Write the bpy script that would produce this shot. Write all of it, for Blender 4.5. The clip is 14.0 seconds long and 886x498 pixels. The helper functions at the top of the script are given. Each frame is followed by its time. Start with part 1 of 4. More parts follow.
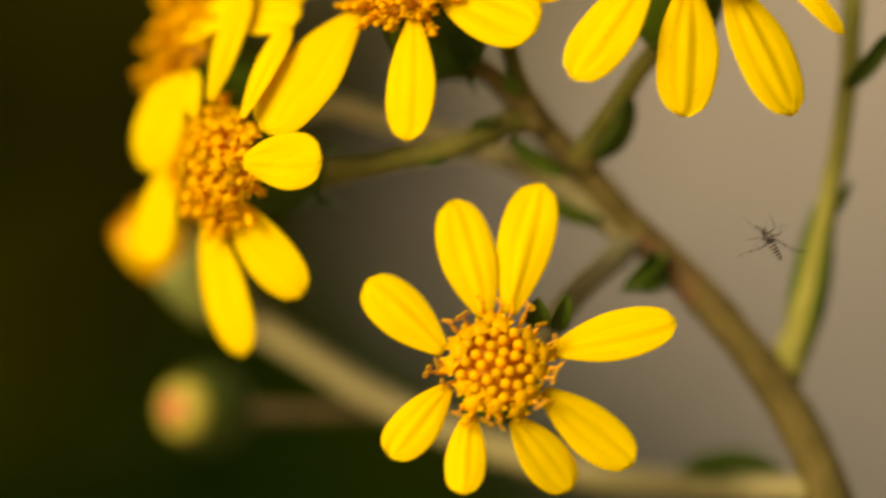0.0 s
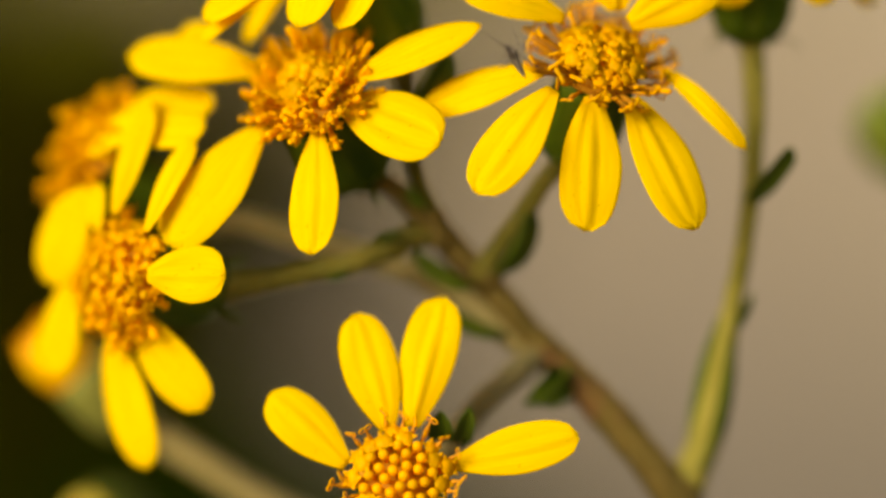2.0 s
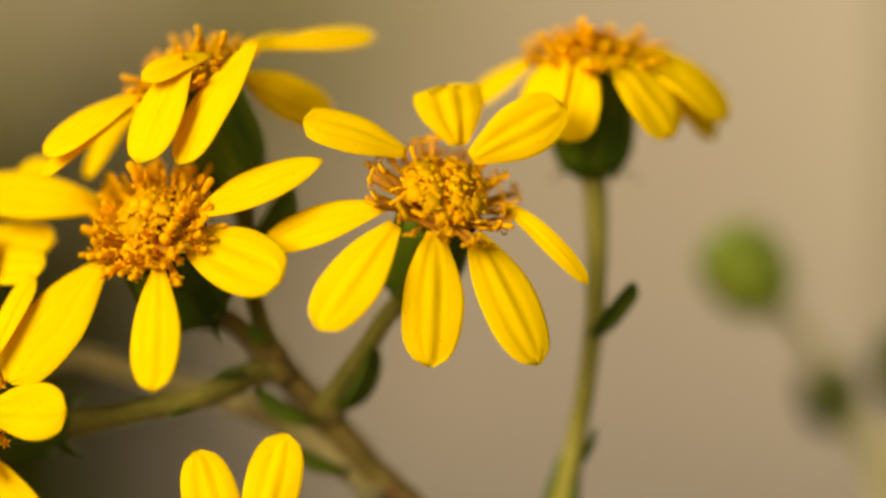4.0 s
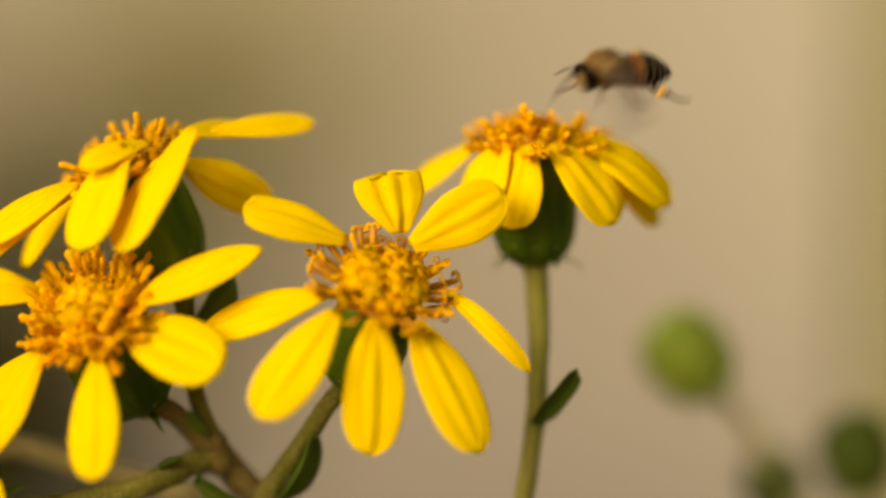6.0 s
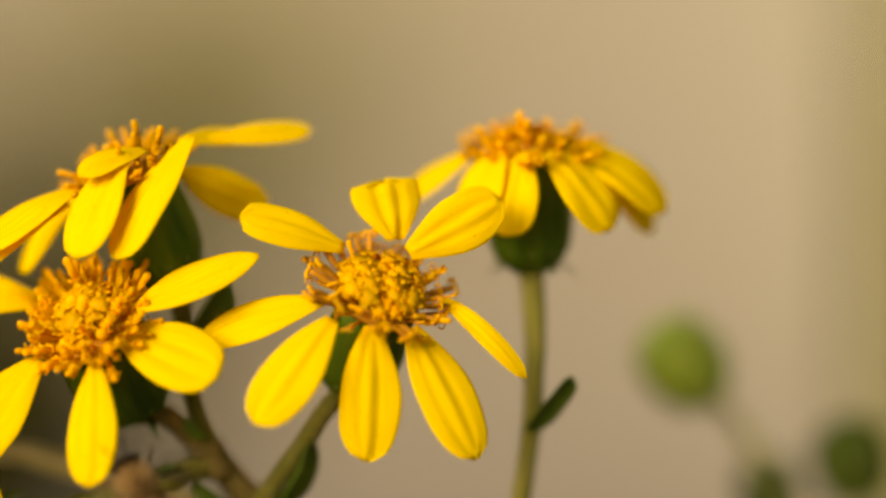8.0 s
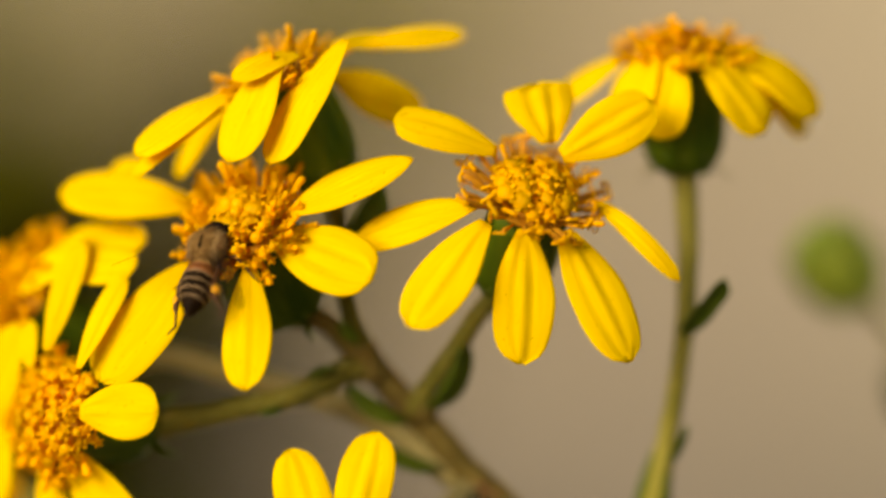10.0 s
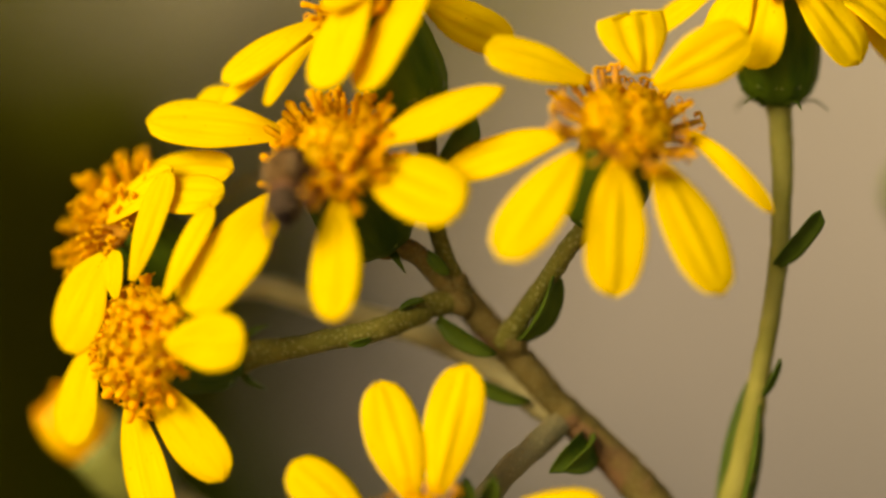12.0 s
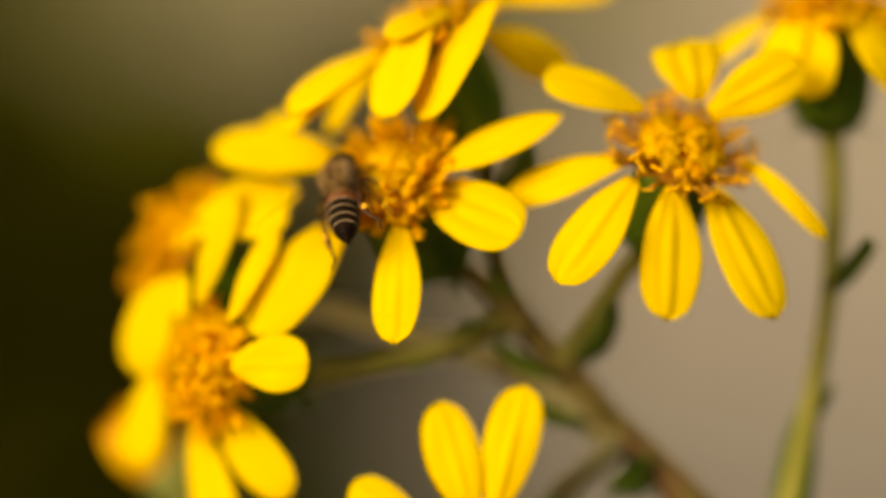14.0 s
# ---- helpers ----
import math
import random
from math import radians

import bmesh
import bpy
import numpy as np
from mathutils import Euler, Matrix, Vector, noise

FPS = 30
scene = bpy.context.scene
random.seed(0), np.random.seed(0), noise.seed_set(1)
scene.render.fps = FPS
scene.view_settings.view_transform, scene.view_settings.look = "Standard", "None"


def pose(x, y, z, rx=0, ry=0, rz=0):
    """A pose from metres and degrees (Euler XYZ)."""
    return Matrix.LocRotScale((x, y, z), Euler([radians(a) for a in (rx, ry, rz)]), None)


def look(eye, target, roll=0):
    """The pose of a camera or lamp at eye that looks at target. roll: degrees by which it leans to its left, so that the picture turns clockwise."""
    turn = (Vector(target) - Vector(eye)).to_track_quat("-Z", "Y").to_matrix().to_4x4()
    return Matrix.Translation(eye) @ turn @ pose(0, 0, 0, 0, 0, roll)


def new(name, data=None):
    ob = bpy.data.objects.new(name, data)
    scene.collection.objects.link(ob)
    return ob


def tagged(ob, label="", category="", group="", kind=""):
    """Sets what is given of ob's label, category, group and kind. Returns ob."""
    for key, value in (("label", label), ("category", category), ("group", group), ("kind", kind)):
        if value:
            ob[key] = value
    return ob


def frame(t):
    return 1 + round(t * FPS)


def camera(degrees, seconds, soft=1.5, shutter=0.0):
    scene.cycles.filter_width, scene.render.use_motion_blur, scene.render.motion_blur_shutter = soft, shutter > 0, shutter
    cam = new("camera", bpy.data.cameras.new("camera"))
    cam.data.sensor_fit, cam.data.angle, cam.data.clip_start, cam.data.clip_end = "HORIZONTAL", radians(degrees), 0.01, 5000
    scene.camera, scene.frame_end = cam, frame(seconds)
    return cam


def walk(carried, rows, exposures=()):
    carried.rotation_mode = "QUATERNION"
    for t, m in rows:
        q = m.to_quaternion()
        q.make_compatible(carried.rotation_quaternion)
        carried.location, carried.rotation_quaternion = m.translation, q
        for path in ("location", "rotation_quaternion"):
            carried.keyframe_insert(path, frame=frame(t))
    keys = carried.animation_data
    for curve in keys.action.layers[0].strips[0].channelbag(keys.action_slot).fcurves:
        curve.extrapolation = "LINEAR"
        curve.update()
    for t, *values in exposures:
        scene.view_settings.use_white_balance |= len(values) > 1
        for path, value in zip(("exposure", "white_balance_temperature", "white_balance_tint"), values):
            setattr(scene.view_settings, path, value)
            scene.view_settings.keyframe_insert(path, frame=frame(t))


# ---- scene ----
cam = camera(7.296, 14.0, soft=2.6, shutter=0.7)
cam.data.dof.use_dof = True
cam.data.dof.focus_distance = 0.8
cam.data.dof.aperture_fstop = 3.2
walk(cam, [
    (0.0, pose(0, -0.0045, 0.62, 88.514, -0.13, 0.421)),
    (0.5, pose(0, -0.0047, 0.62, 88.770, -0.48, 0.011)),
    (1.0, pose(0, -0.0050, 0.62, 88.973, -0.19, -0.303)),
    (1.5, pose(0, -0.0055, 0.62, 89.334, -0.16, -0.309)),
    (2.0, pose(0, -0.0060, 0.62, 89.456, -0.25, -0.375)),
    (2.5, pose(0, -0.0080, 0.62, 89.863, -0.16, -0.780)),
    (3.0, pose(0, -0.0059, 0.62, 90.180, -0.08, -1.234)),
    (3.2, pose(0, -0.0050, 0.62, 90.297, -0.05, -1.415)),
    (4.2, pose(0, -0.0024, 0.62, 90.620, -0.05, -1.700)),
    (5.3, pose(0, 0.0005, 0.62, 90.927, -0.04, -1.938)),
    (5.5, pose(0, 0.0005, 0.62, 91.023, -0.29, -2.014)),
    (6.0, pose(0, 0.0025, 0.62, 91.306, 0.08, -2.181)),
    (6.5, pose(0, 0.0025, 0.62, 91.450, 0.21, -2.315)),
    (7.0, pose(0, 0.0025, 0.62, 91.485, 0.23, -2.344)),
    (7.2, pose(0, 0.0025, 0.62, 91.587, 0.34, -2.450)),
    (7.7, pose(0, 0.0001, 0.62, 91.481, 0.17, -2.328)),
    (8.5, pose(0, -0.0020, 0.62, 91.174, 0.17, -1.979)),
    (9.3, pose(0, -0.0038, 0.62, 90.892, 0.12, -1.617)),
    (9.5, pose(0, -0.0038, 0.62, 90.724, 0.06, -1.421)),
    (10.0, pose(0, -0.0038, 0.62, 90.562, 0.19, -0.928)),
    (10.5, pose(0, -0.0038, 0.62, 90.182, -0.20, -0.610)),
    (11.0, pose(0, 0.0040, 0.62, 90.167, 0.29, -0.267)),
    (11.5, pose(0, 0.0062, 0.62, 90.076, -0.11, -0.242)),
    (12.0, pose(0, 0.0064, 0.62, 89.995, -0.05, -0.192)),
    (12.5, pose(0, 0.0029, 0.62, 90.000, -0.00, 0.000)),
    (13.0, pose(0, -0.0025, 0.62, 90.256, -0.13, 0.170)),
    (13.5, pose(0, -0.0060, 0.62, 90.155, -0.41, 0.129)),
    (14.0, pose(0, -0.0120, 0.62, 90.193, -0.14, 0.302)),
], exposures=((0.0, 0.37, 7500, 10), (14.0, 0.37, 7500, 10)))

# ---- world, sun ----
SUN = Vector((-0.63, -0.68, 0.37)).normalized()
world = bpy.data.worlds.new("sky")
scene.world = world
world.use_nodes = True
sky = world.node_tree.nodes.new("ShaderNodeTexSky")
sky.sky_type, sky.sun_disc = "NISHITA", False
sky.sun_elevation = math.asin(SUN.z)
sky.sun_rotation = math.atan2(SUN.x, SUN.y)
back = world.node_tree.nodes["Background"]
back.inputs["Strength"].default_value = 0.07
world.node_tree.links.new(sky.outputs[0], back.inputs[0])
sun_data = bpy.data.lights.new("sun", "SUN")
sun_data.energy, sun_data.angle, sun_data.color = 3.9, radians(36), (1.0, 0.90, 0.72)
sun = new("sun", sun_data)
sun.matrix_world = look(SUN * 5, (0, 0, 0))


def V(x, y, z):
    """A place in metres from millimetres."""
    return Vector((x, y, z)) / 1000


# ---- materials ----
def material(name, colour, rough=0.6, second=None, scale=200.0, bump=0.0, bump_scale=600.0, spec=0.3,
             per_object=0.0, metal=0.0, translucent=0.0, spots=None, alpha=1.0, stretch=(1, 1, 1), use_uv=False, speck=None, tint=None, edge=None):
    m = bpy.data.materials.new(name)
    m.use_nodes = True
    t = m.node_tree
    b = t.nodes["Principled BSDF"]
    b.inputs["Roughness"].default_value = rough
    b.inputs["Metallic"].default_value = metal
    b.inputs["Specular IOR Level"].default_value = spec
    b.inputs["Alpha"].default_value = alpha
    co = t.nodes.new("ShaderNodeTexCoord")
    mp = t.nodes.new("ShaderNodeMapping")
    mp.inputs["Scale"].default_value = stretch
    t.links.new(co.outputs["UV" if use_uv else "Object"], mp.inputs[0])
    n = t.nodes.new("ShaderNodeTexNoise")
    n.inputs["Scale"].default_value, n.inputs["Detail"].default_value = scale, 5
    t.links.new(mp.outputs[0], n.inputs["Vector"])
    ramp = t.nodes.new("ShaderNodeValToRGB")
    ramp.color_ramp.elements[0].position, ramp.color_ramp.elements[1].position = 0.32, 0.68
    ramp.color_ramp.elements[0].color = (*colour, 1)
    ramp.color_ramp.elements[1].color = (*(second or colour), 1)
    t.links.new(n.outputs["Fac"], ramp.inputs[0])
    out = ramp.outputs[0]
    if per_object:
        info = t.nodes.new("ShaderNodeObjectInfo")
        hsv = t.nodes.new("ShaderNodeHueSaturation")
        mr = t.nodes.new("ShaderNodeMapRange")
        mr.inputs["To Min"].default_value, mr.inputs["To Max"].default_value = 1 - per_object, 1 + per_object
        t.links.new(info.outputs["Random"], mr.inputs[0])
        t.links.new(mr.outputs[0], hsv.inputs["Value"])
        t.links.new(out, hsv.inputs["Color"])
        out = hsv.outputs[0]
    if speck:
        n4 = t.nodes.new("ShaderNodeTexVoronoi")
        n4.inputs["Scale"].default_value = speck[1]
        t.links.new(co.outputs["Object"], n4.inputs["Vector"])
        r4 = t.nodes.new("ShaderNodeValToRGB")
        r4.color_ramp.elements[0].position, r4.color_ramp.elements[1].position = 0.18, 0.42
        r4.color_ramp.elements[0].color, r4.color_ramp.elements[1].color = (0.4, 0.4, 0.4, 1), (0, 0, 0, 1)
        t.links.new(n4.outputs["Distance"], r4.inputs[0])
        mix = t.nodes.new("ShaderNodeMix")
        mix.data_type = "RGBA"
        mix.inputs["B"].default_value = (*speck[0], 1)
        t.links.new(r4.outputs[0], mix.inputs["Factor"])
        t.links.new(out, mix.inputs["A"])
        out = mix.outputs["Result"]
    if tint:
        sp = t.nodes.new("ShaderNodeSeparateXYZ")
        t.links.new(co.outputs["UV"], sp.inputs[0])
        mr2 = t.nodes.new("ShaderNodeMapRange")
        mr2.inputs["From Min"].default_value, mr2.inputs["From Max"].default_value = 0.45, 0.0
        mr2.inputs["To Max"].default_value = 0.6
        t.links.new(sp.outputs["Y"], mr2.inputs["Value"])
        mix = t.nodes.new("ShaderNodeMix")
        mix.data_type = "RGBA"
        mix.inputs["B"].default_value = (*tint, 1)
        t.links.new(mr2.outputs[0], mix.inputs["Factor"])
        t.links.new(out, mix.inputs["A"])
        out = mix.outputs["Result"]
    if edge:
        sp = t.nodes.new("ShaderNodeSeparateXYZ")
        t.links.new(co.outputs["UV"], sp.inputs[0])
        r5 = t.nodes.new("ShaderNodeValToRGB")
        r5.color_ramp.elements[0].position, r5.color_ramp.elements[1].position = 0.0, 1.0
        r5.color_ramp.elements[0].color = r5.color_ramp.elements[1].color = (0.8, 0.8, 0.8, 1)
        for at, k in ((0.22, 0.0), (0.44, 0.0), (0.52, 0.55), (0.60, 0.0), (0.80, 0.0)):
            r5.color_ramp.elements.new(at).color = (k, k, k, 1)
        t.links.new(sp.outputs["X"], r5.inputs[0])
        mix = t.nodes.new("ShaderNodeMix")
        mix.data_type = "RGBA"
        mix.inputs["B"].default_value = (*edge, 1)
        t.links.new(r5.outputs[0], mix.inputs["Factor"])
        t.links.new(out, mix.inputs["A"])
        out = mix.outputs["Result"]
    if spots:
        n2 = t.nodes.new("ShaderNodeTexNoise")
        n2.inputs["Scale"].default_value, n2.inputs["Detail"].default_value = spots[1], 2
        t.links.new(co.outputs["Object"], n2.inputs["Vector"])
        r2 = t.nodes.new("ShaderNodeValToRGB")
        r2.color_ramp.elements[0].position, r2.color_ramp.elements[1].position = spots[2], spots[2] + 0.05
        t.links.new(n2.outputs["Fac"], r2.inputs[0])
        mix = t.nodes.new("ShaderNodeMix")
        mix.data_type = "RGBA"
        mix.inputs["B"].default_value = (*spots[0], 1)
        t.links.new(r2.outputs[0], mix.inputs["Factor"])
        t.links.new(out, mix.inputs["A"])
        out = mix.outputs["Result"]
    t.links.new(out, b.inputs["Base Color"])
    if bump:
        n3 = t.nodes.new("ShaderNodeTexNoise")
        n3.inputs["Scale"].default_value, n3.inputs["Detail"].default_value = bump_scale, 4
        t.links.new(mp.outputs[0], n3.inputs["Vector"])
        bp = t.nodes.new("ShaderNodeBump")
        bp.inputs["Strength"].default_value, bp.inputs["Distance"].default_value = bump, 0.0004
        t.links.new(n3.outputs["Fac"], bp.inputs["Height"])
        t.links.new(bp.outputs[0], b.inputs["Normal"])
    if translucent:
        tr = t.nodes.new("ShaderNodeBsdfTranslucent")
        t.links.new(out, tr.inputs[0])
        ms = t.nodes.new("ShaderNodeMixShader")
        ms.inputs[0].default_value = translucent
        t.links.new(b.outputs[0], ms.inputs[1])
        t.links.new(tr.outputs[0], ms.inputs[2])
        t.links.new(ms.outputs[0], t.nodes["Material Output"].inputs[0])
    return m


PETAL = material("petal yellow", (0.91, 0.605, 0.0), 0.6, (0.95, 0.68, 0.001), 3.0, 0.2, 5.0, 0.06, 0.05,
                 translucent=0.35, stretch=(9, 1, 1), use_uv=True, spots=((0.42, 0.20, 0.01), 2300, 0.705), tint=(0.90, 0.57, 0.0))
FLORET = material("floret orange", (0.90, 0.455, 0.004), 0.6, (0.95, 0.575, 0.013), 900, 0.2, 3000, 0.08, 0.15, translucent=0.42)
FLORET_ORANGE = material("floret deep orange", (0.86, 0.40, 0.003), 0.6, (0.93, 0.53, 0.009), 900, 0.2, 3000, 0.08, 0.15, translucent=0.36)
FLORET_BROWN = material("floret brown", (0.38, 0.14, 0.008), 0.6, (0.66, 0.29, 0.012), 900, 0.2, 3000, 0.08, 0.25, translucent=0.15)
STYLE = material("style amber", (0.80, 0.36, 0.01), 0.5, (0.62, 0.24, 0.01), 1500, translucent=0.15)
ROD = material("anther brown", (0.45, 0.175, 0.011), 0.5, (0.72, 0.34, 0.017), 1100, 0.2, 3000, 0.15, 0.3, translucent=0.1, stretch=(3, 3, 0.6))
DISC = material("disc ochre", (0.52, 0.21, 0.006), 0.8, (0.70, 0.34, 0.010), 900, 0.4, 2500)
CALYX = material("calyx green", (0.032, 0.068, 0.002), 0.6, (0.110, 0.155, 0.006), 260, 0.3, 1200, 0.08, 0.40, stretch=(1, 1, 0.25))
PHYLL = material("phyllary green", (0.024, 0.068, 0.004), 0.5, (0.066, 0.122, 0.009), 260, 0.3, 1200, 0.2, 0.35, stretch=(1, 1, 0.25), edge=(0.27, 0.32, 0.06))
BRACT = material("bract green", (0.055, 0.092, 0.006), 0.5, (0.095, 0.138, 0.011), 300, 0.3, 1200, 0.12, 0.15, translucent=0.32)
STEM = material("stem olive", (0.098, 0.069, 0.014), 0.75, (0.156, 0.108, 0.027), 200, 0.9, 2200, 0.1, spots=((0.175, 0.092, 0.034), 90, 0.53), speck=((0.21, 0.18, 0.055), 1500))
STEM_OLIVE = material("pedicel olive green", (0.094, 0.088, 0.011), 0.75, (0.155, 0.134, 0.021), 200, 0.9, 2200, 0.1, speck=((0.28, 0.26, 0.08), 1500))
STEM_GREYISH = material("stem grey brown", (0.17, 0.145, 0.055), 0.75, (0.24, 0.20, 0.085), 200, 0.9, 2200, 0.1, speck=((0.32, 0.28, 0.13), 1500))
STEM_PALE = material("stem pale green", (0.28, 0.23, 0.08), 0.65, (0.36, 0.295, 0.115), 260, 0.4, 2200, 0.2)
STEM_YELLOW = material("stem yellow green", (0.38, 0.35, 0.14), 0.65, (0.48, 0.43, 0.19), 260, 0.4, 2200, 0.2)
# Brown stem darkened to paint in the shadow on the low bud's branch.
STEM_SHADED = material("stem shaded brown", (0.055, 0.038, 0.012), 0.8, (0.09, 0.062, 0.02), 260, 0.4, 2200, 0.1)
FUZZ = material("stem hair", (0.28, 0.23, 0.10), 0.8, (0.36, 0.30, 0.14), 500)
STEM_GREY = material("stem grey green", (0.25, 0.205, 0.075), 0.65, (0.33, 0.275, 0.11), 260, 0.4, 2200, 0.2)
STEM_GREEN = material("stem green", (0.19, 0.172, 0.026), 0.65, (0.27, 0.235, 0.046), 200, 0.4, 2200, 0.1)


def graded_wall(m):
    """Makes the wall's colour darker towards its foot, paler towards the top and right, and adds a moss patch."""
    t = m.node_tree
    b = t.nodes["Principled BSDF"]
    co = t.nodes.new("ShaderNodeTexCoord")
    n = t.nodes.new("ShaderNodeTexNoise")
    n.inputs["Scale"].default_value = 5.0
    t.links.new(co.outputs["Object"], n.inputs["Vector"])
    add = t.nodes.new("ShaderNodeVectorMath")
    add.operation = "MULTIPLY_ADD"
    add.inputs[1].default_value = (0.12, 0.12, 0.12)
    t.links.new(n.outputs["Color"], add.inputs[0])
    t.links.new(co.outputs["Object"], add.inputs[2])
    sep = t.nodes.new("ShaderNodeSeparateXYZ")
    t.links.new(add.outputs[0], sep.inputs[0])
    out = b.inputs["Base Color"].links[0].from_socket

    def blend(fac, colour):
        nonlocal out
        mix = t.nodes.new("ShaderNodeMix")
        mix.data_type = "RGBA"
        mix.inputs["B"].default_value = (*colour, 1)
        t.links.new(fac, mix.inputs["Factor"])
        t.links.new(out, mix.inputs["A"])
        out = mix.outputs["Result"]

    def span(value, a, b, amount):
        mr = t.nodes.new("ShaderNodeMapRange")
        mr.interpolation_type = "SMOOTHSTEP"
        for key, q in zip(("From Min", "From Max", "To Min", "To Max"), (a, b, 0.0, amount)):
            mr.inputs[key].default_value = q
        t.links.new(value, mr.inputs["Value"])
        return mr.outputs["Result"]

    # Paler upwards, paler to the right, then darker grey towards the foot.
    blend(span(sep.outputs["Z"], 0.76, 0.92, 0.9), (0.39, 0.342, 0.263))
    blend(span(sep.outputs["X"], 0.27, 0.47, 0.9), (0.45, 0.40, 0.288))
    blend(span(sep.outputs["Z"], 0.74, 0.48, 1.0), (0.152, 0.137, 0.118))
    far = t.nodes.new("ShaderNodeVectorMath")
    far.operation = "DISTANCE"
    far.inputs[1].default_value = (0.06, 3.33, 0.86)
    t.links.new(add.outputs[0], far.inputs[0])
    blend(span(far.outputs["Value"], 0.20, 0.05, 0.62), (0.21, 0.165, 0.055))
    t.links.new(out, b.inputs["Base Color"])


BUD = material("bud green", (0.15, 0.24, 0.018), 0.6, (0.40, 0.45, 0.045), 120, 0.3, 1200, 0.3)
BUD_DARK = material("bud dark green", (0.045, 0.068, 0.007), 0.6, (0.072, 0.092, 0.011), 150, 0.3, 1200, 0.1)
BUD_MID = material("bud soft green", (0.11, 0.125, 0.02), 0.6, (0.20, 0.205, 0.04), 120, 0.3, 1200, 0.2)
BUD_RED = material("bud olive tip", (0.30, 0.24, 0.024), 0.6, (0.42, 0.33, 0.035), 300)
BUD_CORE = material("bud red middle", (0.46, 0.11, 0.03), 0.6, (0.55, 0.17, 0.04), 300)
WILT = material("wilted orange", (0.92, 0.42, 0.001), 0.6, (0.95, 0.55, 0.002), 300, translucent=0.2)
GROUND = material("dry earth", (0.30, 0.23, 0.15), 0.95, (0.42, 0.34, 0.23), 3.0, 0.8, 40)
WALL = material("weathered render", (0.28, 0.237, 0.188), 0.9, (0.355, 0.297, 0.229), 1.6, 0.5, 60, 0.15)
graded_wall(WALL)
# Near-black leaf tones carry the shrub's inner shade in the colour.
HEDGE_SHADED = material("hedge leaf", (0.026, 0.024, 0.001), 0.9, (0.048, 0.046, 0.002), 5.0, spec=0.0)
# Lighter olive paints the sunlit upper leaves.
HEDGE_LIT = material("sunlit hedge leaf", (0.115, 0.110, 0.006), 0.8, (0.18, 0.172, 0.012), 5.0, spec=0.1, translucent=0.2)
# Low leaves: green, with deep shade put into the colour.
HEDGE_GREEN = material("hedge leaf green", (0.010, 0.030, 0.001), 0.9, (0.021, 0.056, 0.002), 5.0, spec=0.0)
GRASS = material("grass blade", (0.46, 0.42, 0.18), 0.7, (0.58, 0.53, 0.26), 12, translucent=0.3, spec=0.15)
BEE_HAIR = material("bee fur", (0.14, 0.074, 0.022), 0.9, (0.29, 0.17, 0.058), 900, 0.6, 3000, 0.1)
BEE_DARK = material("bee black", (0.006, 0.003, 0.001), 0.42, (0.014, 0.007, 0.003), 900, 0.2, 3000, 0.03)
BEE_AMBER = material("bee amber", (0.23, 0.082, 0.017), 0.45, (0.12, 0.038, 0.009), 900, 0.2, 3000, 0.2)
BEE_BAND = material("bee pale band", (0.23, 0.145, 0.07), 0.9, (0.32, 0.21, 0.11), 900, 0.4, 3000, 0.1)
BEE_TAN = material("bee tan fur", (0.26, 0.155, 0.055), 0.9, (0.36, 0.23, 0.095), 900, 0.6, 3000, 0.1)
BEE_LEG = material("bee leg", (0.045, 0.018, 0.007), 0.5, (0.085, 0.034, 0.012), 900, spec=0.1)
POLLEN = material("pollen", (0.75, 0.33, 0.01), 0.9, (0.82, 0.42, 0.02), 900, 0.5, 3000)
WING = material("bee wing", (0.06, 0.042, 0.028), 0.35, (0.10, 0.07, 0.05), 700, alpha=0.17, spec=0.05)
GNAT = material("gnat brown", (0.04, 0.030, 0.02), 0.6, (0.07, 0.05, 0.035), 2000)
GNAT_BAND = material("gnat pale band", (0.22, 0.185, 0.14), 0.8, (0.31, 0.265, 0.20), 2000)
GNAT_WING = material("gnat wing", (0.3, 0.27, 0.22), 0.3, alpha=0.2)


# ---- building helpers ----
def finish(me, mat, smooth=True):
    me.materials.append(mat)
    if smooth:
        me.polygons.foreach_set("use_smooth", [True] * len(me.polygons))
    me.update()
    return me


def part(name, me, parent=None, label=""):
    ob = new(name, me)
    ob.parent = parent
    if label:
        tagged(ob, label)
    return ob


def empty(name, at):
    ob = new(name)
    ob.empty_display_size = 0.005
    ob.matrix_basis = Matrix.Translation(at)
    return ob


def frame_of(axis, hint=Vector((0, 0, 1))):
    """Rotation whose z is axis and whose x lies near hint."""
    z = axis.normalized()
    x = hint - z * hint.dot(z)
    if x.length < 1e-4:
        x = Vector((1, 0, 0)) - z * z.x
    x.normalize()
    return Matrix((x, z.cross(x), z)).transposed()


def spline(points, n):
    """Catmull-Rom through (place, radius) pairs."""
    pts = [points[0], *points, points[-1]]
    out = []
    for i in range(1, len(pts) - 2):
        for k in range(n):
            s = k / n
            w = (-.5 * s + s * s - .5 * s ** 3, 1 - 2.5 * s * s + 1.5 * s ** 3, .5 * s + 2 * s * s - 1.5 * s ** 3, -.5 * s * s + .5 * s ** 3)
            out.append((sum((pts[i - 1 + j][0] * w[j] for j in range(4)), Vector()), sum(pts[i - 1 + j][1] * w[j] for j in range(4))))
    out.append(points[-1])
    return out


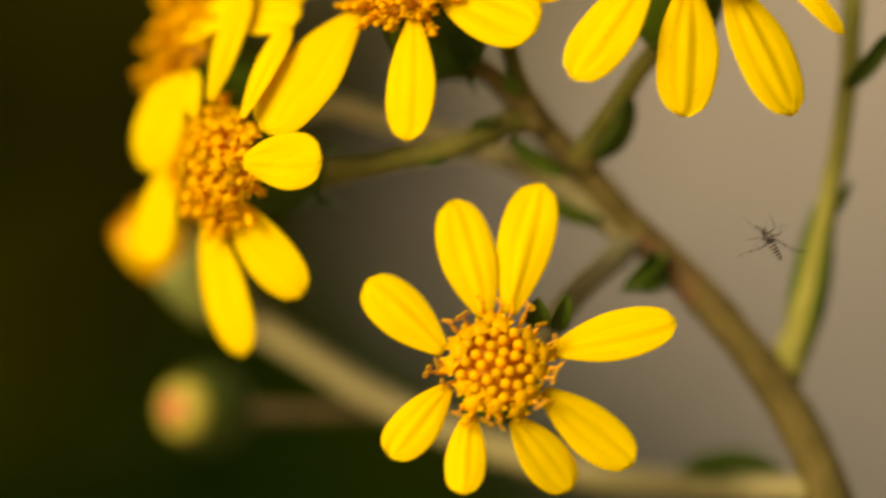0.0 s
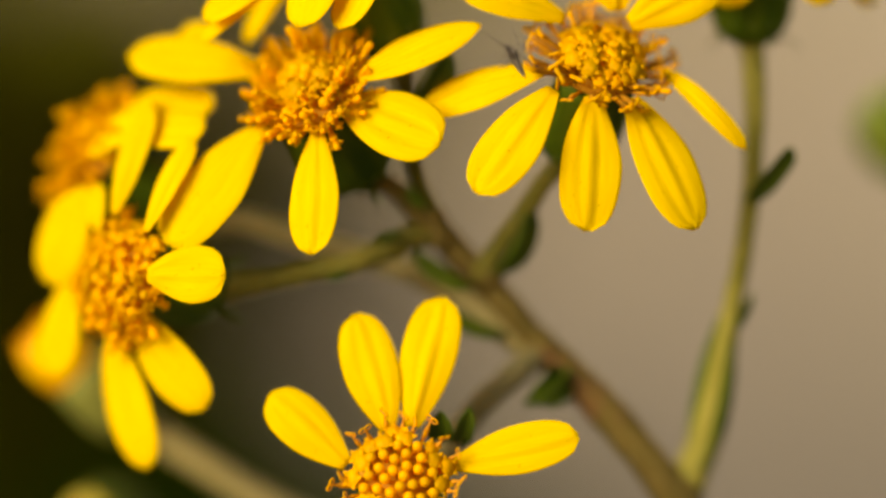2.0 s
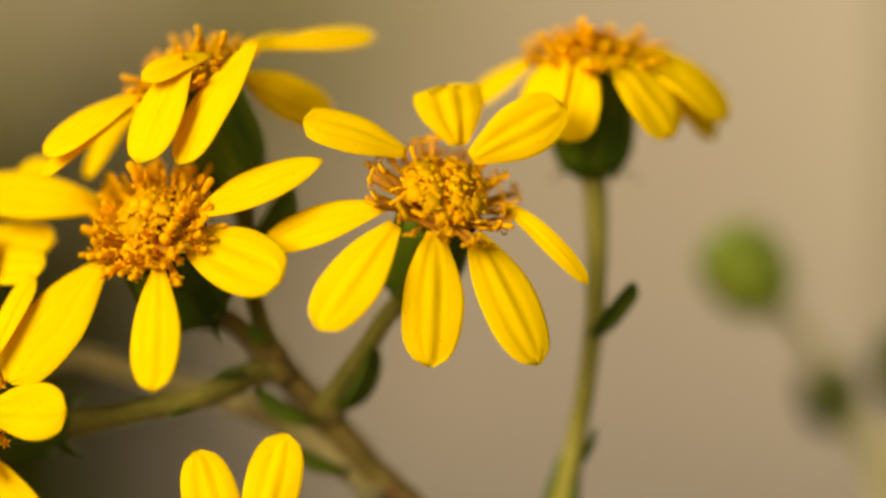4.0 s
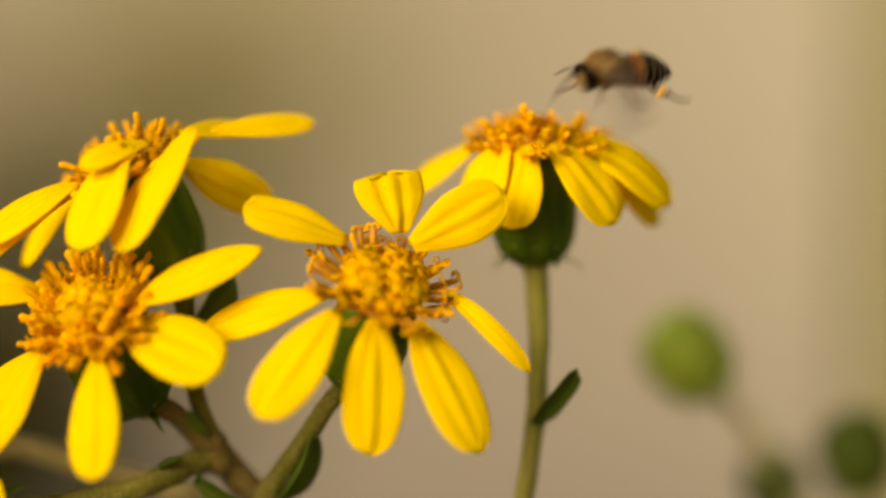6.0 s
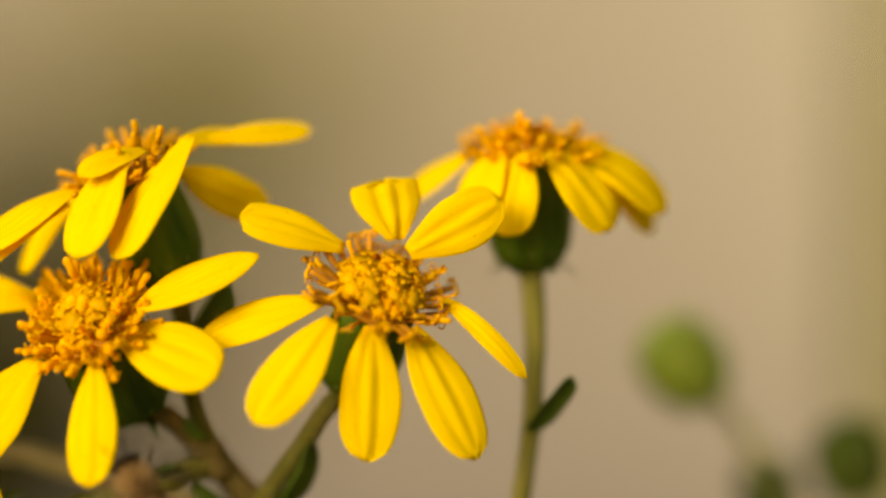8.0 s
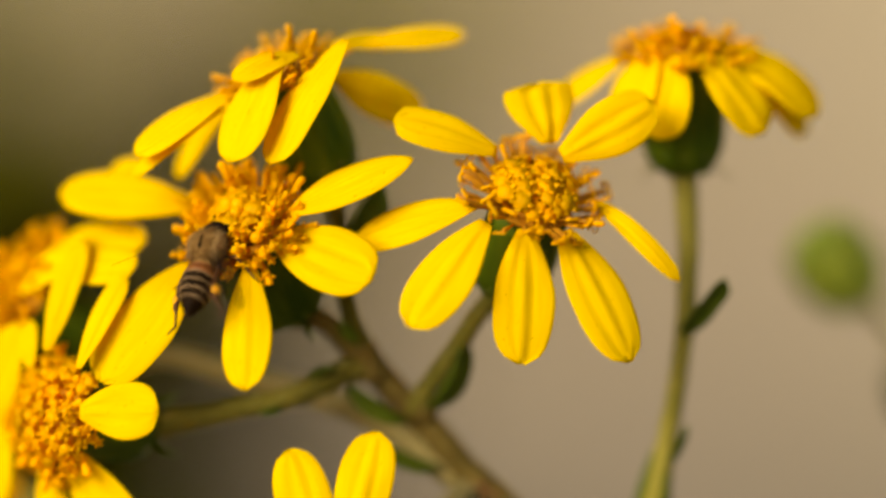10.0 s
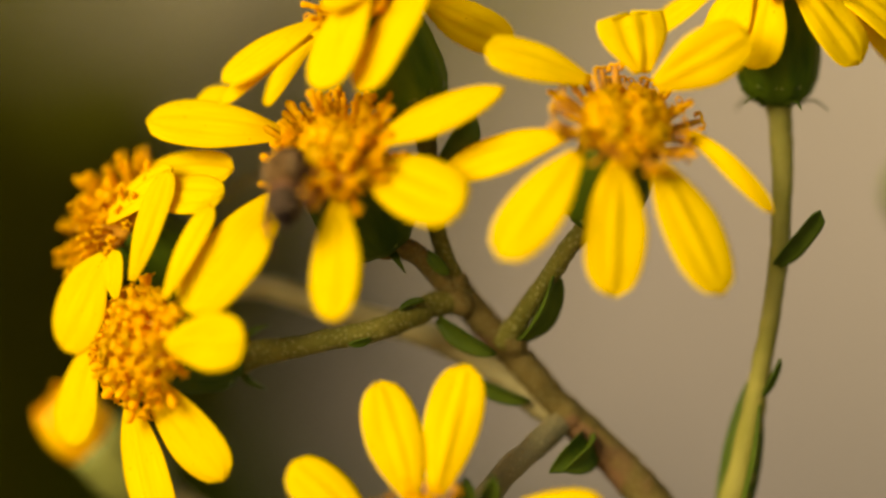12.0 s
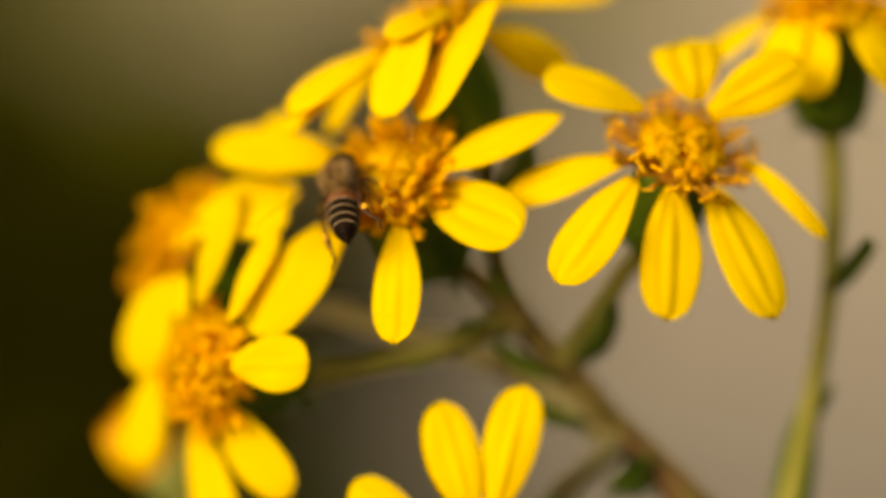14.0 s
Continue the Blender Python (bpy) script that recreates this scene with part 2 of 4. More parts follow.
def tube_into(bm, path, sides=10, rough=0.0, close=True):
    """A tube along (place, radius) pairs."""
    rings, x = [], Vector((0.3, 0.2, 1))
    for i, (c, r) in enumerate(path):
        d = path[min(i + 1, len(path) - 1)][0] - path[max(i - 1, 0)][0]
        f = frame_of(d if d.length > 1e-9 else Vector((0, 0, 1)), x)
        x = f.col[0].copy()
        ring = []
        for k in range(sides):
            a = 2 * math.pi * k / sides
            v = f @ Vector((math.cos(a), math.sin(a), 0))
            rr = r * (1 + rough * noise.noise((c + v * r) * 900) + rough * 0.8 * noise.noise((c + v * r) * 330))
            ring.append(bm.verts.new(c + v * rr))
        rings.append(ring)
    for a, b in zip(rings, rings[1:]):
        for k in range(sides):
            bm.faces.new((a[k], a[(k + 1) % sides], b[(k + 1) % sides], b[k]))
    if close:
        bm.faces.new(rings[0][::-1])
        bm.faces.new(rings[-1])
    return rings


def mesh_of(name, bm, mat, smooth=True):
    bmesh.ops.recalc_face_normals(bm, faces=bm.faces)
    me = bpy.data.meshes.new(name)
    bm.to_mesh(me)
    bm.free()
    return finish(me, mat, smooth)


def tube(name, points, mat, sides=12, n=8, rough=0.10):
    bm = bmesh.new()
    tube_into(bm, spline(points, n), sides, rough)
    return mesh_of(name, bm, mat)


def lathe(name, profile, mat, sides=24, ribs=0, depth=0.0):
    """A turned body from (radius, height) pairs, with ribs round it."""
    bm = bmesh.new()
    rings = []
    for r, z in profile:
        rings.append([bm.verts.new((r * (1 + depth * math.cos(ribs * 2 * math.pi * k / sides)) * math.cos(2 * math.pi * k / sides),
                                    r * (1 + depth * math.cos(ribs * 2 * math.pi * k / sides)) * math.sin(2 * math.pi * k / sides), z)) for k in range(sides)])
    for a, b in zip(rings, rings[1:]):
        for k in range(sides):
            bm.faces.new((a[k], a[(k + 1) % sides], b[(k + 1) % sides], b[k]))
    bm.faces.new(rings[0][::-1])
    bm.faces.new(rings[-1])
    return mesh_of(name, bm, mat)


def blade(name, length, width, mat, arch=0.0, cup=0.0, groove=0.0, base=0.3, widest=0.58, thick=0.00022, along=16, across=16,
          notch=0.0, wave=0.0, seed=0.0, point=0.0):
    """A petal or leaf: it lies along x, faces z, and has two faces and an edge."""
    verts, faces, uvs = [], [], []
    for i in range(along + 1):
        u = i / along
        if u < widest:
            s = u / widest
            w = base + (1 - base) * math.sin(s * math.pi / 2)
        else:
            s = (u - widest) / (1 - widest)
            w = max(0.0, 1 - s ** (2.6 - point)) ** (0.5 + 0.4 * point)
        w = max(w, 0.10)
        for j in range(across + 1):
            v = 2 * j / across - 1
            tip = -notch * length * (u ** 8) * (0.5 + 0.5 * math.cos(v * 3 * math.pi))
            x = u * length + tip
            y = v * w * width / 2 * (1 + 0.05 * noise.noise(Vector((u * 3, seed, v))))
            z = arch * (4 * u * (1 - u)) * 0.9 - arch * 0.35 * u * u
            z += cup * width * (v * v) * w
            z -= groove * width * w * (math.exp(-((abs(v + 0.03) - 0.30) / 0.13) ** 2) - 0.3 * math.exp(-(v / 0.2) ** 2)) * min(1, u * 5) * (1 - 0.4 * u)
            z += wave * width * noise.noise(Vector((u * 2.2, v * 1.1, seed * 7 + 3)))
            verts.append((x, y, z))
            uvs.append((0.5 + v / 2 + seed, u))
    n = len(verts)
    verts += [(x, y, z - thick * (0.4 if j % (across + 1) in (0, across) else 1)) for j, (x, y, z) in enumerate(verts)]
    c = across + 1
    for i in range(along):
        for j in range(across):
            a, b, d, e = i * c + j, i * c + j + 1, (i + 1) * c + j + 1, (i + 1) * c + j
            faces.append((a, e, d, b))
            faces.append((a + n, b + n, d + n, e + n))
    rim = [j for j in range(c)] + [i * c + across for i in range(1, along + 1)] + [along * c + j for j in range(across - 1, -1, -1)] + [i * c for i in range(along - 1, 0, -1)]
    for a, b in zip(rim, rim[1:] + rim[:1]):
        faces.append((a, b, b + n, a + n))
    me = bpy.data.meshes.new(name)
    me.from_pydata(verts, [], faces)
    layer = me.uv_layers.new(name="UVMap")
    idx = np.empty(len(me.loops), dtype=np.int32)
    me.loops.foreach_get("vertex_index", idx)
    layer.uv.foreach_set("vector", np.array(uvs + uvs, dtype=np.float32)[idx].ravel())
    return finish(me, mat)


def set_blade(name, parent, origin, a, b, normal, width, mat, turn=0.0, label="", **kw):
    """A blade from a to b whose face looks along normal."""
    x = b - a
    length = x.length
    x = x / length
    z = (normal - x * normal.dot(x)).normalized()
    y = z.cross(x)
    m = Matrix((x, y, z)).transposed().to_4x4()
    m.translation = a - origin
    ob = part(name, blade(name, length, width, mat, **kw), parent, label)
    ob.matrix_basis = m @ pose(0, 0, 0, turn)
    return ob


def ball(name, mat, rx, ry, rz, at, turn=(0, 0, 0), seg=16, fur=0, fur_len=0.0003, seed=0):
    """An egg-shaped body piece in millimetres, with fur where wanted."""
    bm = bmesh.new()
    bmesh.ops.create_uvsphere(bm, u_segments=seg, v_segments=max(6, seg * 2 // 3), radius=0.001)
    m = Matrix.Translation(Vector(at) / 1000) @ pose(0, 0, 0, *turn) @ Matrix.Diagonal((rx, ry, rz, 1))
    rng = random.Random(seed)
    hairs = [Vector((rng.gauss(0, 1), rng.gauss(0, 1), rng.gauss(0, 1))).normalized() for i in range(fur)]
    bm.transform(m)
    for n in hairs:
        a = m @ (n * 0.00097)
        d = (m.to_3x3() @ n).normalized() + Vector((rng.uniform(-.5, .2), rng.uniform(-.4, .4), rng.uniform(-.4, .4)))
        s = d.cross(Vector((rng.uniform(-1, 1), 1, rng.uniform(-1, 1)))).normalized() * 0.00003
        tip = a + d.normalized() * fur_len * rng.uniform(.6, 1.3)
        v = [bm.verts.new(a + s), bm.verts.new(a - s), bm.verts.new(a + s.cross(d).normalized() * 0.00003), bm.verts.new(tip)]
        for f in ((0, 1, 3), (1, 2, 3), (2, 0, 3)):
            bm.faces.new([v[k] for k in f])
    return mesh_of(name, bm, mat)


# ---- florets, shared by all the heads ----
def floret_mesh(kind, main, shank):
    """A disc floret along z, in metres, with its root at the origin."""
    bm = bmesh.new()
    if kind == "bud":
        tube_into(bm, [(Vector((0, 0, z / 1000)), r / 1000) for z, r in ((0, .25), (1.8, .30), (2.6, .50), (3.1, .62), (3.5, .60), (3.8, .42), (3.95, .15))], 9)
        return mesh_of("floret", bm, main)
    if kind == "coil":
        tube_into(bm, [(Vector((0, 0, z / 1000)), r / 1000) for z, r in ((0, .18), (1.6, .20), (3.0, .30), (3.5, .27), (3.7, .14), (4.6, .13), (5.1, .13))], 8)
        for side in (-1, 1):
            tube_into(bm, [(Vector((side * (.36 - .36 * math.cos(a)) / 1000, 0, (5.0 + .36 * math.sin(a)) / 1000)), .00011) for a in (0, .8, 1.6, 2.4, 3.2, 4.0, 4.8, 5.4)], 6)
        me = mesh_of("floret", bm, main)
        me.materials.append(STYLE)
        for f in me.polygons:
            f.material_index = 1 if 0.0032 < f.center.z < 0.0050 else 0
        return me
    if kind == "rod":
        tube_into(bm, [(Vector((0, 0, z / 1000)), r / 1000) for z, r in ((0, .16), (1.8, .20), (2.4, .27), (3.4, .30), (4.5, .27), (4.9, .18))], 8)
        for side in (-1, 1):
            tube_into(bm, [(Vector((side * (.34 - .34 * math.cos(a)) / 1000, 0, (4.9 + .36 * math.sin(a)) / 1000)), .00019) for a in (0, .9, 1.8, 2.7, 3.6, 4.4)], 6)
        me = mesh_of("floret", bm, main)
        me.materials.append(ROD)
        for f in me.polygons:
            f.material_index = 1 if f.center.z < 0.0047 else 0
        return me
    if kind == "star":
        tube_into(bm, [(Vector((0, 0, z / 1000)), r / 1000) for z, r in ((0, .22), (1.6, .30), (2.5, .55), (3.1, .72), (3.35, .80), (3.30, .62), (2.9, .45), (2.4, .25))], 10)
        for k in range(0, 10, 2):
            o = Vector((math.cos(2 * math.pi * k / 10), math.sin(2 * math.pi * k / 10), 0))
            n = Vector((-o.y, o.x, 0))
            q = [bm.verts.new((o * x + n * y + Vector((0, 0, z))) / 1000) for x, y, z in ((.62, .26, 3.33), (.62, -.26, 3.33), (1.02, -.12, 3.48), (1.10, 0, 3.42), (1.02, .12, 3.48))]
            w = [bm.verts.new(v.co - Vector((0, 0, .0001))) for v in q]
            bm.faces.new(q)
            bm.faces.new(w[::-1])
            for i in range(5):
                bm.faces.new((q[i], w[i], w[(i + 1) % 5], q[(i + 1) % 5]))
        return mesh_of("floret", bm, main)
    top = 3.9 if kind != "short" else 3.1
    reach = 0.66 if kind != "short" else 0.85
    tube_into(bm, [(Vector((0, 0, z / 1000)), r / 1000) for z, r in ((0, .22), (1.6, .26), (2.4, .38), (top - .3, .44), (top, .50))], 10, 0, False)
    centre = bm.verts.new((0, 0, (top - .5) / 1000))
    rim = bm.verts[40:50]
    for k in range(10):
        bm.faces.new((rim[k], rim[(k + 1) % 10], centre))
    for k in range(5):
        a = 2 * math.pi * k / 5
        o = Vector((math.cos(a), math.sin(a), 0))
        s = Vector((-o.y, o.x, 0))
        q = [bm.verts.new((o * x + s * y + Vector((0, 0, z))) / 1000) for x, y, z in ((.44, .24, top - .05), (.44, -.24, top - .05), (reach, -.17, top + .14), (reach + .13, 0, top + .06), (reach, .17, top + .14))]
        bm.faces.new(q)
        w = [bm.verts.new(v.co - Vector((0, 0, .00009))) for v in q]
        bm.faces.new(w[::-1])
        for i in range(5):
            bm.faces.new((q[i], w[i], w[(i + 1) % 5], q[(i + 1) % 5]))
    if kind != "short":
        tube_into(bm, [(Vector((0, 0, (top - .5) / 1000)), .00020), (Vector((.0001, 0, (top + .4) / 1000)), .00026), (Vector((.0001, 0, (top + .9) / 1000)), .00034), (Vector((.0001, 0, (top + 1.15) / 1000)), .00016)], 7)
        if kind == "peg":
            tube_into(bm, [(Vector((0, 0, (top - .2) / 1000)), .00030), (Vector((0, 0, (top + 1.2) / 1000)), .00034), (Vector((.0001, 0, (top + 2.1) / 1000)), .00040), (Vector((.0001, 0, (top + 2.4) / 1000)), .0002)], 7)
        if kind == "brown":
            tube_into(bm, [(Vector((0, 0, (top + .6) / 1000)), .00026), (Vector((0, 0, (top + 1.1) / 1000)), .00038), (Vector((0, 0, (top + 1.4) / 1000)), .0002)], 7)
        for side in (-1, 1) if kind == "curl" else ():
            tube_into(bm, [(Vector((side * (.45 - .45 * math.cos(a)) / 1000, 0, (top + 1.0 + .42 * math.sin(a)) / 1000)), .00013) for a in (0, .8, 1.6, 2.4, 3.2, 4.0, 4.8)], 5)
    me = mesh_of("floret", bm, main)
    if kind in ("brown", "open", "peg", "curl"):
        me.materials.append(shank)
        limit = 0.0036 if kind == "brown" else 0.0029
        for f in me.polygons:
            f.material_index = 1 if f.center.z < limit else 0
    return me


KINDS = ("bud", "short", "curl", "open", "brown", "peg", "coil", "star", "rod")
YELLOW_FLORETS = {k: floret_mesh(k, FLORET, FLORET_BROWN) for k in KINDS}
ORANGE_FLORETS = {k: floret_mesh(k, FLORET_ORANGE, FLORET_BROWN) for k in KINDS}
PALE_FLORETS = {k: floret_mesh(k, FLORET, FLORET_ORANGE) for k in KINDS}


def flower_head(name, centre, axis, petals, label, buds=0, count=60, spread=1.25, radius=5.2, brown=0.15, drop=13.5, calyx_label="", seed=1, size=1.0, curls=0.15, facing_out=1.0, fresh=False, thin=0.88, pegs=0.09, florets=YELLOW_FLORETS, core=0.0, rods=False, girth=1.0):
    """A composite head: petals, disc with florets, ribbed calyx. Its axis points out of the disc."""
    rng = random.Random(seed)
    axis = axis.normalized()
    face = Vector((-0.1, -0.35, 0.1)) * facing_out
    root = tagged(empty(name, centre), label, "flower", "flower heads on the stalk")
    for i, (a, b, width, turn, arch, *shape) in enumerate(petals):
        kw = dict(cup=-0.07, groove=0.05, base=0.26, notch=0.018, wave=0.06, widest=0.53 + 0.1 * rng.random())
        kw.update(*shape)
        set_blade("petal", root, centre, a, b, axis + face, width / 1000, PETAL, turn, arch=arch / 1000, seed=seed + i * 0.37, **kw)
    turn = frame_of(axis, Vector((1, 0, 0))).to_4x4()
    k = drop / 13.5
    calyx = part("calyx", lathe("calyx", [(r * .001 * (girth if z < -1 else 1), z * .001 * k) for r, z in ((1.5, -13.5), (2.7, -13.1), (3.9, -12.0), (4.6, -10.2), (4.85, -8.0), (4.75, -5), (4.5, -2.6), (4.9, -0.6), (3.5, 0.0), (0.5, 0.5))],
                                CALYX, 40, 10, 0.035), root, calyx_label or "dark green ribbed calyx")
    calyx.matrix_basis = turn
    for j in range(9):
        a = 2 * math.pi * (j + 0.25) / 9
        o = Vector((math.cos(a), math.sin(a), 0))
        m = Matrix((Vector((0, 0, 1)), o.cross(Vector((0, 0, 1))) * -1, o)).transposed().to_4x4()
        m.translation = o * 0.0043 * girth + Vector((0, 0, -0.0112 * k))
        ob = part("phyllary", PHYLLARY, calyx)
        ob.matrix_basis = m @ pose(0, 0, 0, 0, 2.0, 0)
    for j in range(4):
        a = 2 * math.pi * (j + rng.random() * 0.6) / 4
        o = Vector((math.cos(a), math.sin(a), 0))
        m = Matrix((o, Vector((0, 0, 1)).cross(o), Vector((0, 0, 1)))).transposed().to_4x4()
        m.translation = o * 0.0026 + Vector((0, 0, -0.0133 * k))
        part("bractlet", BRACTLET, calyx).matrix_basis = m @ pose(0, 0, 0, 0, rng.uniform(-20, 35), 0)
    disc = part("disc", lathe("disc", [(r * .001 * max(1, radius / 5.6), z * .001) for r, z in ((4.6, -0.4), (4.8, 0.2), (4.2, 0.9), (2.8, 1.6), (1.2, 1.9), (0.2, 2.0))], DISC, 24), root)
    disc.matrix_basis = turn
    for i in range(count):
        q = math.sqrt((i + 0.5) / count)
        a = i * 2.39996 + (rng.uniform(-.12, .12) if i >= buds else 0)
        lean = spread * q ** 1.3 + rng.uniform(-.10, .10) * (0 if i < buds else 1 if buds else 2.0)
        o = Vector((math.cos(a), math.sin(a), 0))
        if buds:
            kind = "bud" if i < buds else "coil" if q > 0.84 else "star"
        elif fresh:
            kind = rng.choice(("short", "short", "star", "bud"))
        elif q < core:
            kind = "bud" if q < 0.30 * core else "peg" if rng.random() < 0.07 else "star"
        elif rng.random() < pegs:
            kind = "peg"
        elif rods:
            kind = rng.choice(("rod", "rod", "rod", "rod", "coil", "curl"))
            lean += 0.12
        elif q < 0.62:
            kind = rng.choice(("bud", "short", "open", "curl"))
        else:
            kind = "brown" if rng.random() < brown else "curl" if rng.random() < curls else "open"
        d = o * math.sin(lean) + Vector((0, 0, math.cos(lean)))
        f = frame_of(d, Vector((rng.uniform(-1, 1), rng.uniform(-1, 1), 0.1))).to_4x4()
        f.translation = o * radius * 0.001 * 0.86 * q + Vector((0, 0, 0.0017 * (1 - q * q) - 0.0006))
        s = (1.0 if i < buds else rng.uniform(0.92, 1.1)) if buds else rng.uniform(0.80, 1.18)
        ob = part("floret", (YELLOW_FLORETS if q < core else florets)[kind], disc)
        g = s * (1.3 if kind in ("star", "rod") else 1.04 if buds else 1.10 if q > 0.5 else 1.25) * (1 if buds else thin)
        ob.matrix_basis = f @ Matrix.Diagonal((g, g, size * s, 1))
    return root


PHYLLARY = blade("phyllary", 0.0112, 0.0033, PHYLL, arch=0.0006, cup=-0.12, groove=0.0, base=0.75, widest=0.35, thick=0.0003, along=8, across=4, point=0.8)
BRACTLET = blade("bractlet", 0.0034, 0.0010, BRACT, arch=0.0009, base=0.8, widest=0.2, along=6, across=2, point=1.0)

# ---- ground and distance ----
def ground_sheet():
    bm = bmesh.new()
    bmesh.ops.create_grid(bm, x_segments=60, y_segments=60, size=1)
    for v in bm.verts:
        r = v.co.length
        v.co = v.co * (4 + 396 * min(1, r) ** 3)
        v.co.z = 0.02 * noise.noise(Vector((v.co.x, v.co.y, 0)) * 0.9) if v.co.length < 30 else 0.0
    return tagged(new("ground", mesh_of("ground", bm, GROUND)), "bare dry sandy earth ground", "ground", kind="structure")


def backdrop_wall():
    bm = bmesh.new()
    bmesh.ops.create_cube(bm, size=1)
    for v in bm.verts:
        v.co = Vector((v.co.x * 9.0 + 1.5, 3.4 + v.co.y * 0.25, v.co.z * 2.6 + 1.25))
    bmesh.ops.bevel(bm, geom=bm.edges[:], offset=0.02, segments=2, affect="EDGES")
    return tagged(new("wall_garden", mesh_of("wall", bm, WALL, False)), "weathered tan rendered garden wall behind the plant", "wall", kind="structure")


def hedge():
    """A dark evergreen shrub behind the flowers: stems and many leaves, shade and sun in their colours."""
    rng = random.Random(4)
    root = tagged(empty("shrub", Vector((-0.45, 1.42, 0))), "dark evergreen shrub in shade behind the plant", "shrub")
    def branch(points):
        bm = bmesh.new()
        tube_into(bm, spline(points, 5), 6)
        part("branch", mesh_of("branch", bm, HEDGE_SHADED), root)

    for i in range(14):
        a, r = rng.uniform(0, 6.28), rng.uniform(0.05, 0.2)
        branch([(Vector((0.1 * math.cos(a), 0.1 * math.sin(a), -0.02)), 0.012), (Vector((r * math.cos(a), r * math.sin(a), 0.5)), 0.008), (Vector((1.6 * r * math.cos(a), 1.6 * r * math.sin(a), 1.0)), 0.003)])
    branch([(Vector((0.2, 0, 0.60)), 0.003), (Vector((0.34, 0, 0.66)), 0.002), (Vector((0.47, 0, 0.68)), 0.001)])
    # Three height zones: painted sun on top, painted shade in the two below.
    for name, low, high, mat, count in (("top_leaves", 0.648, 1.05, HEDGE_LIT, 13000), ("upper_leaves", 0.545, 0.652, HEDGE_SHADED, 4600), ("lower_leaves", 0.02, 0.563, HEDGE_GREEN, 15000)):
        verts, faces = [], []
        for i in range(count):
            z = rng.uniform(low, high)
            lean = 0.06 if z < 0.51 else (0.62 - z) * 0.55 if z < 0.62 else (0.62 - z) * 0.9
            c = Vector((rng.uniform(-1, 1) * 0.42 * rng.choice((0.9, 0.97, 1.0, 1.03, 1.07)) + lean, rng.uniform(-0.16, 0.16), z))
            c.x -= 0.03 * max(0.0, 1 - abs(z - 0.592) / 0.055)
            c.x += 0.03 * max(0.0, 1 - abs(z - 0.626) / 0.03)
            c.x += 0.02 * noise.noise(Vector((3.1, c.y * 9, z * 11)))
            d = Vector((rng.uniform(-1, 1), rng.uniform(-1, 1), rng.uniform(-.6, .8))).normalized() * rng.uniform(.022, .045)
            q = d.cross(Vector((rng.uniform(-1, 1), rng.uniform(-1, 1), rng.uniform(-1, 1)))).normalized() * d.length * 0.32
            n = len(verts)
            verts += [c, c + d * .5 + q, c + d, c + d * .5 - q]
            faces.append((n, n + 1, n + 2, n + 3))
        if name == "top_leaves":
            for i in range(120):
                a, r = rng.uniform(0, 6.28), math.sqrt(rng.random())
                c = Vector((0.455 + 0.034 * r * math.cos(a), rng.uniform(-.02, .02), 0.677 + 0.017 * r * math.sin(a)))
                d = Vector((rng.uniform(-1, 1), rng.uniform(-.6, .6), rng.uniform(-.6, .8))).normalized() * rng.uniform(.010, .018)
                q = d.cross(Vector((0, 1, 0.2))).normalized() * d.length * 0.3
                n = len(verts)
                verts += [c, c + d * .5 + q, c + d, c + d * .5 - q]
                faces.append((n, n + 1, n + 2, n + 3))
        me = bpy.data.meshes.new("leaves")
        me.from_pydata(verts, [], faces)
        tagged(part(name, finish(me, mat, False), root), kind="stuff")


def grass_tuft():
    """Tall pale grass blades between the plant and the wall."""
    rng = random.Random(8)
    root = tagged(empty("grass_tuft", Vector((0.137, 1.03, 0))), "tuft of tall pale yellow-green grass blades", "grass")
    for i in range(36):
        x, y = rng.uniform(-.036, .06), rng.uniform(-.05, .05)
        high = rng.uniform(.74, .92)
        bend = rng.uniform(-.012, .015)
        bm = bmesh.new()
        path = spline([(Vector((x * .5, y * .5, -.02)), 1), (Vector((x * .8, y * .8, high * .4)), 1), (Vector((x, y, high * .75)), .8), (Vector((x + bend, y, high)), .1)], 6)
        side = Vector((math.cos(i * 2.4), math.sin(i * 2.4), 0)) * 0.0034
        fold = Vector((side.y, -side.x, 0)) * 0.3
        rows = [[bm.verts.new(c + side * r), bm.verts.new(c + fold * r), bm.verts.new(c - side * r)] for c, r in path]
        for a, b in zip(rows, rows[1:]):
            for k in (0, 1):
                bm.faces.new((a[k], a[k + 1], b[k + 1], b[k]))
        bmesh.ops.solidify(bm, geom=bm.faces[:], thickness=0.0003)
        part("blade", mesh_of("blade", bm, GRASS), root)


ground_sheet()
backdrop_wall()
hedge()
grass_tuft()

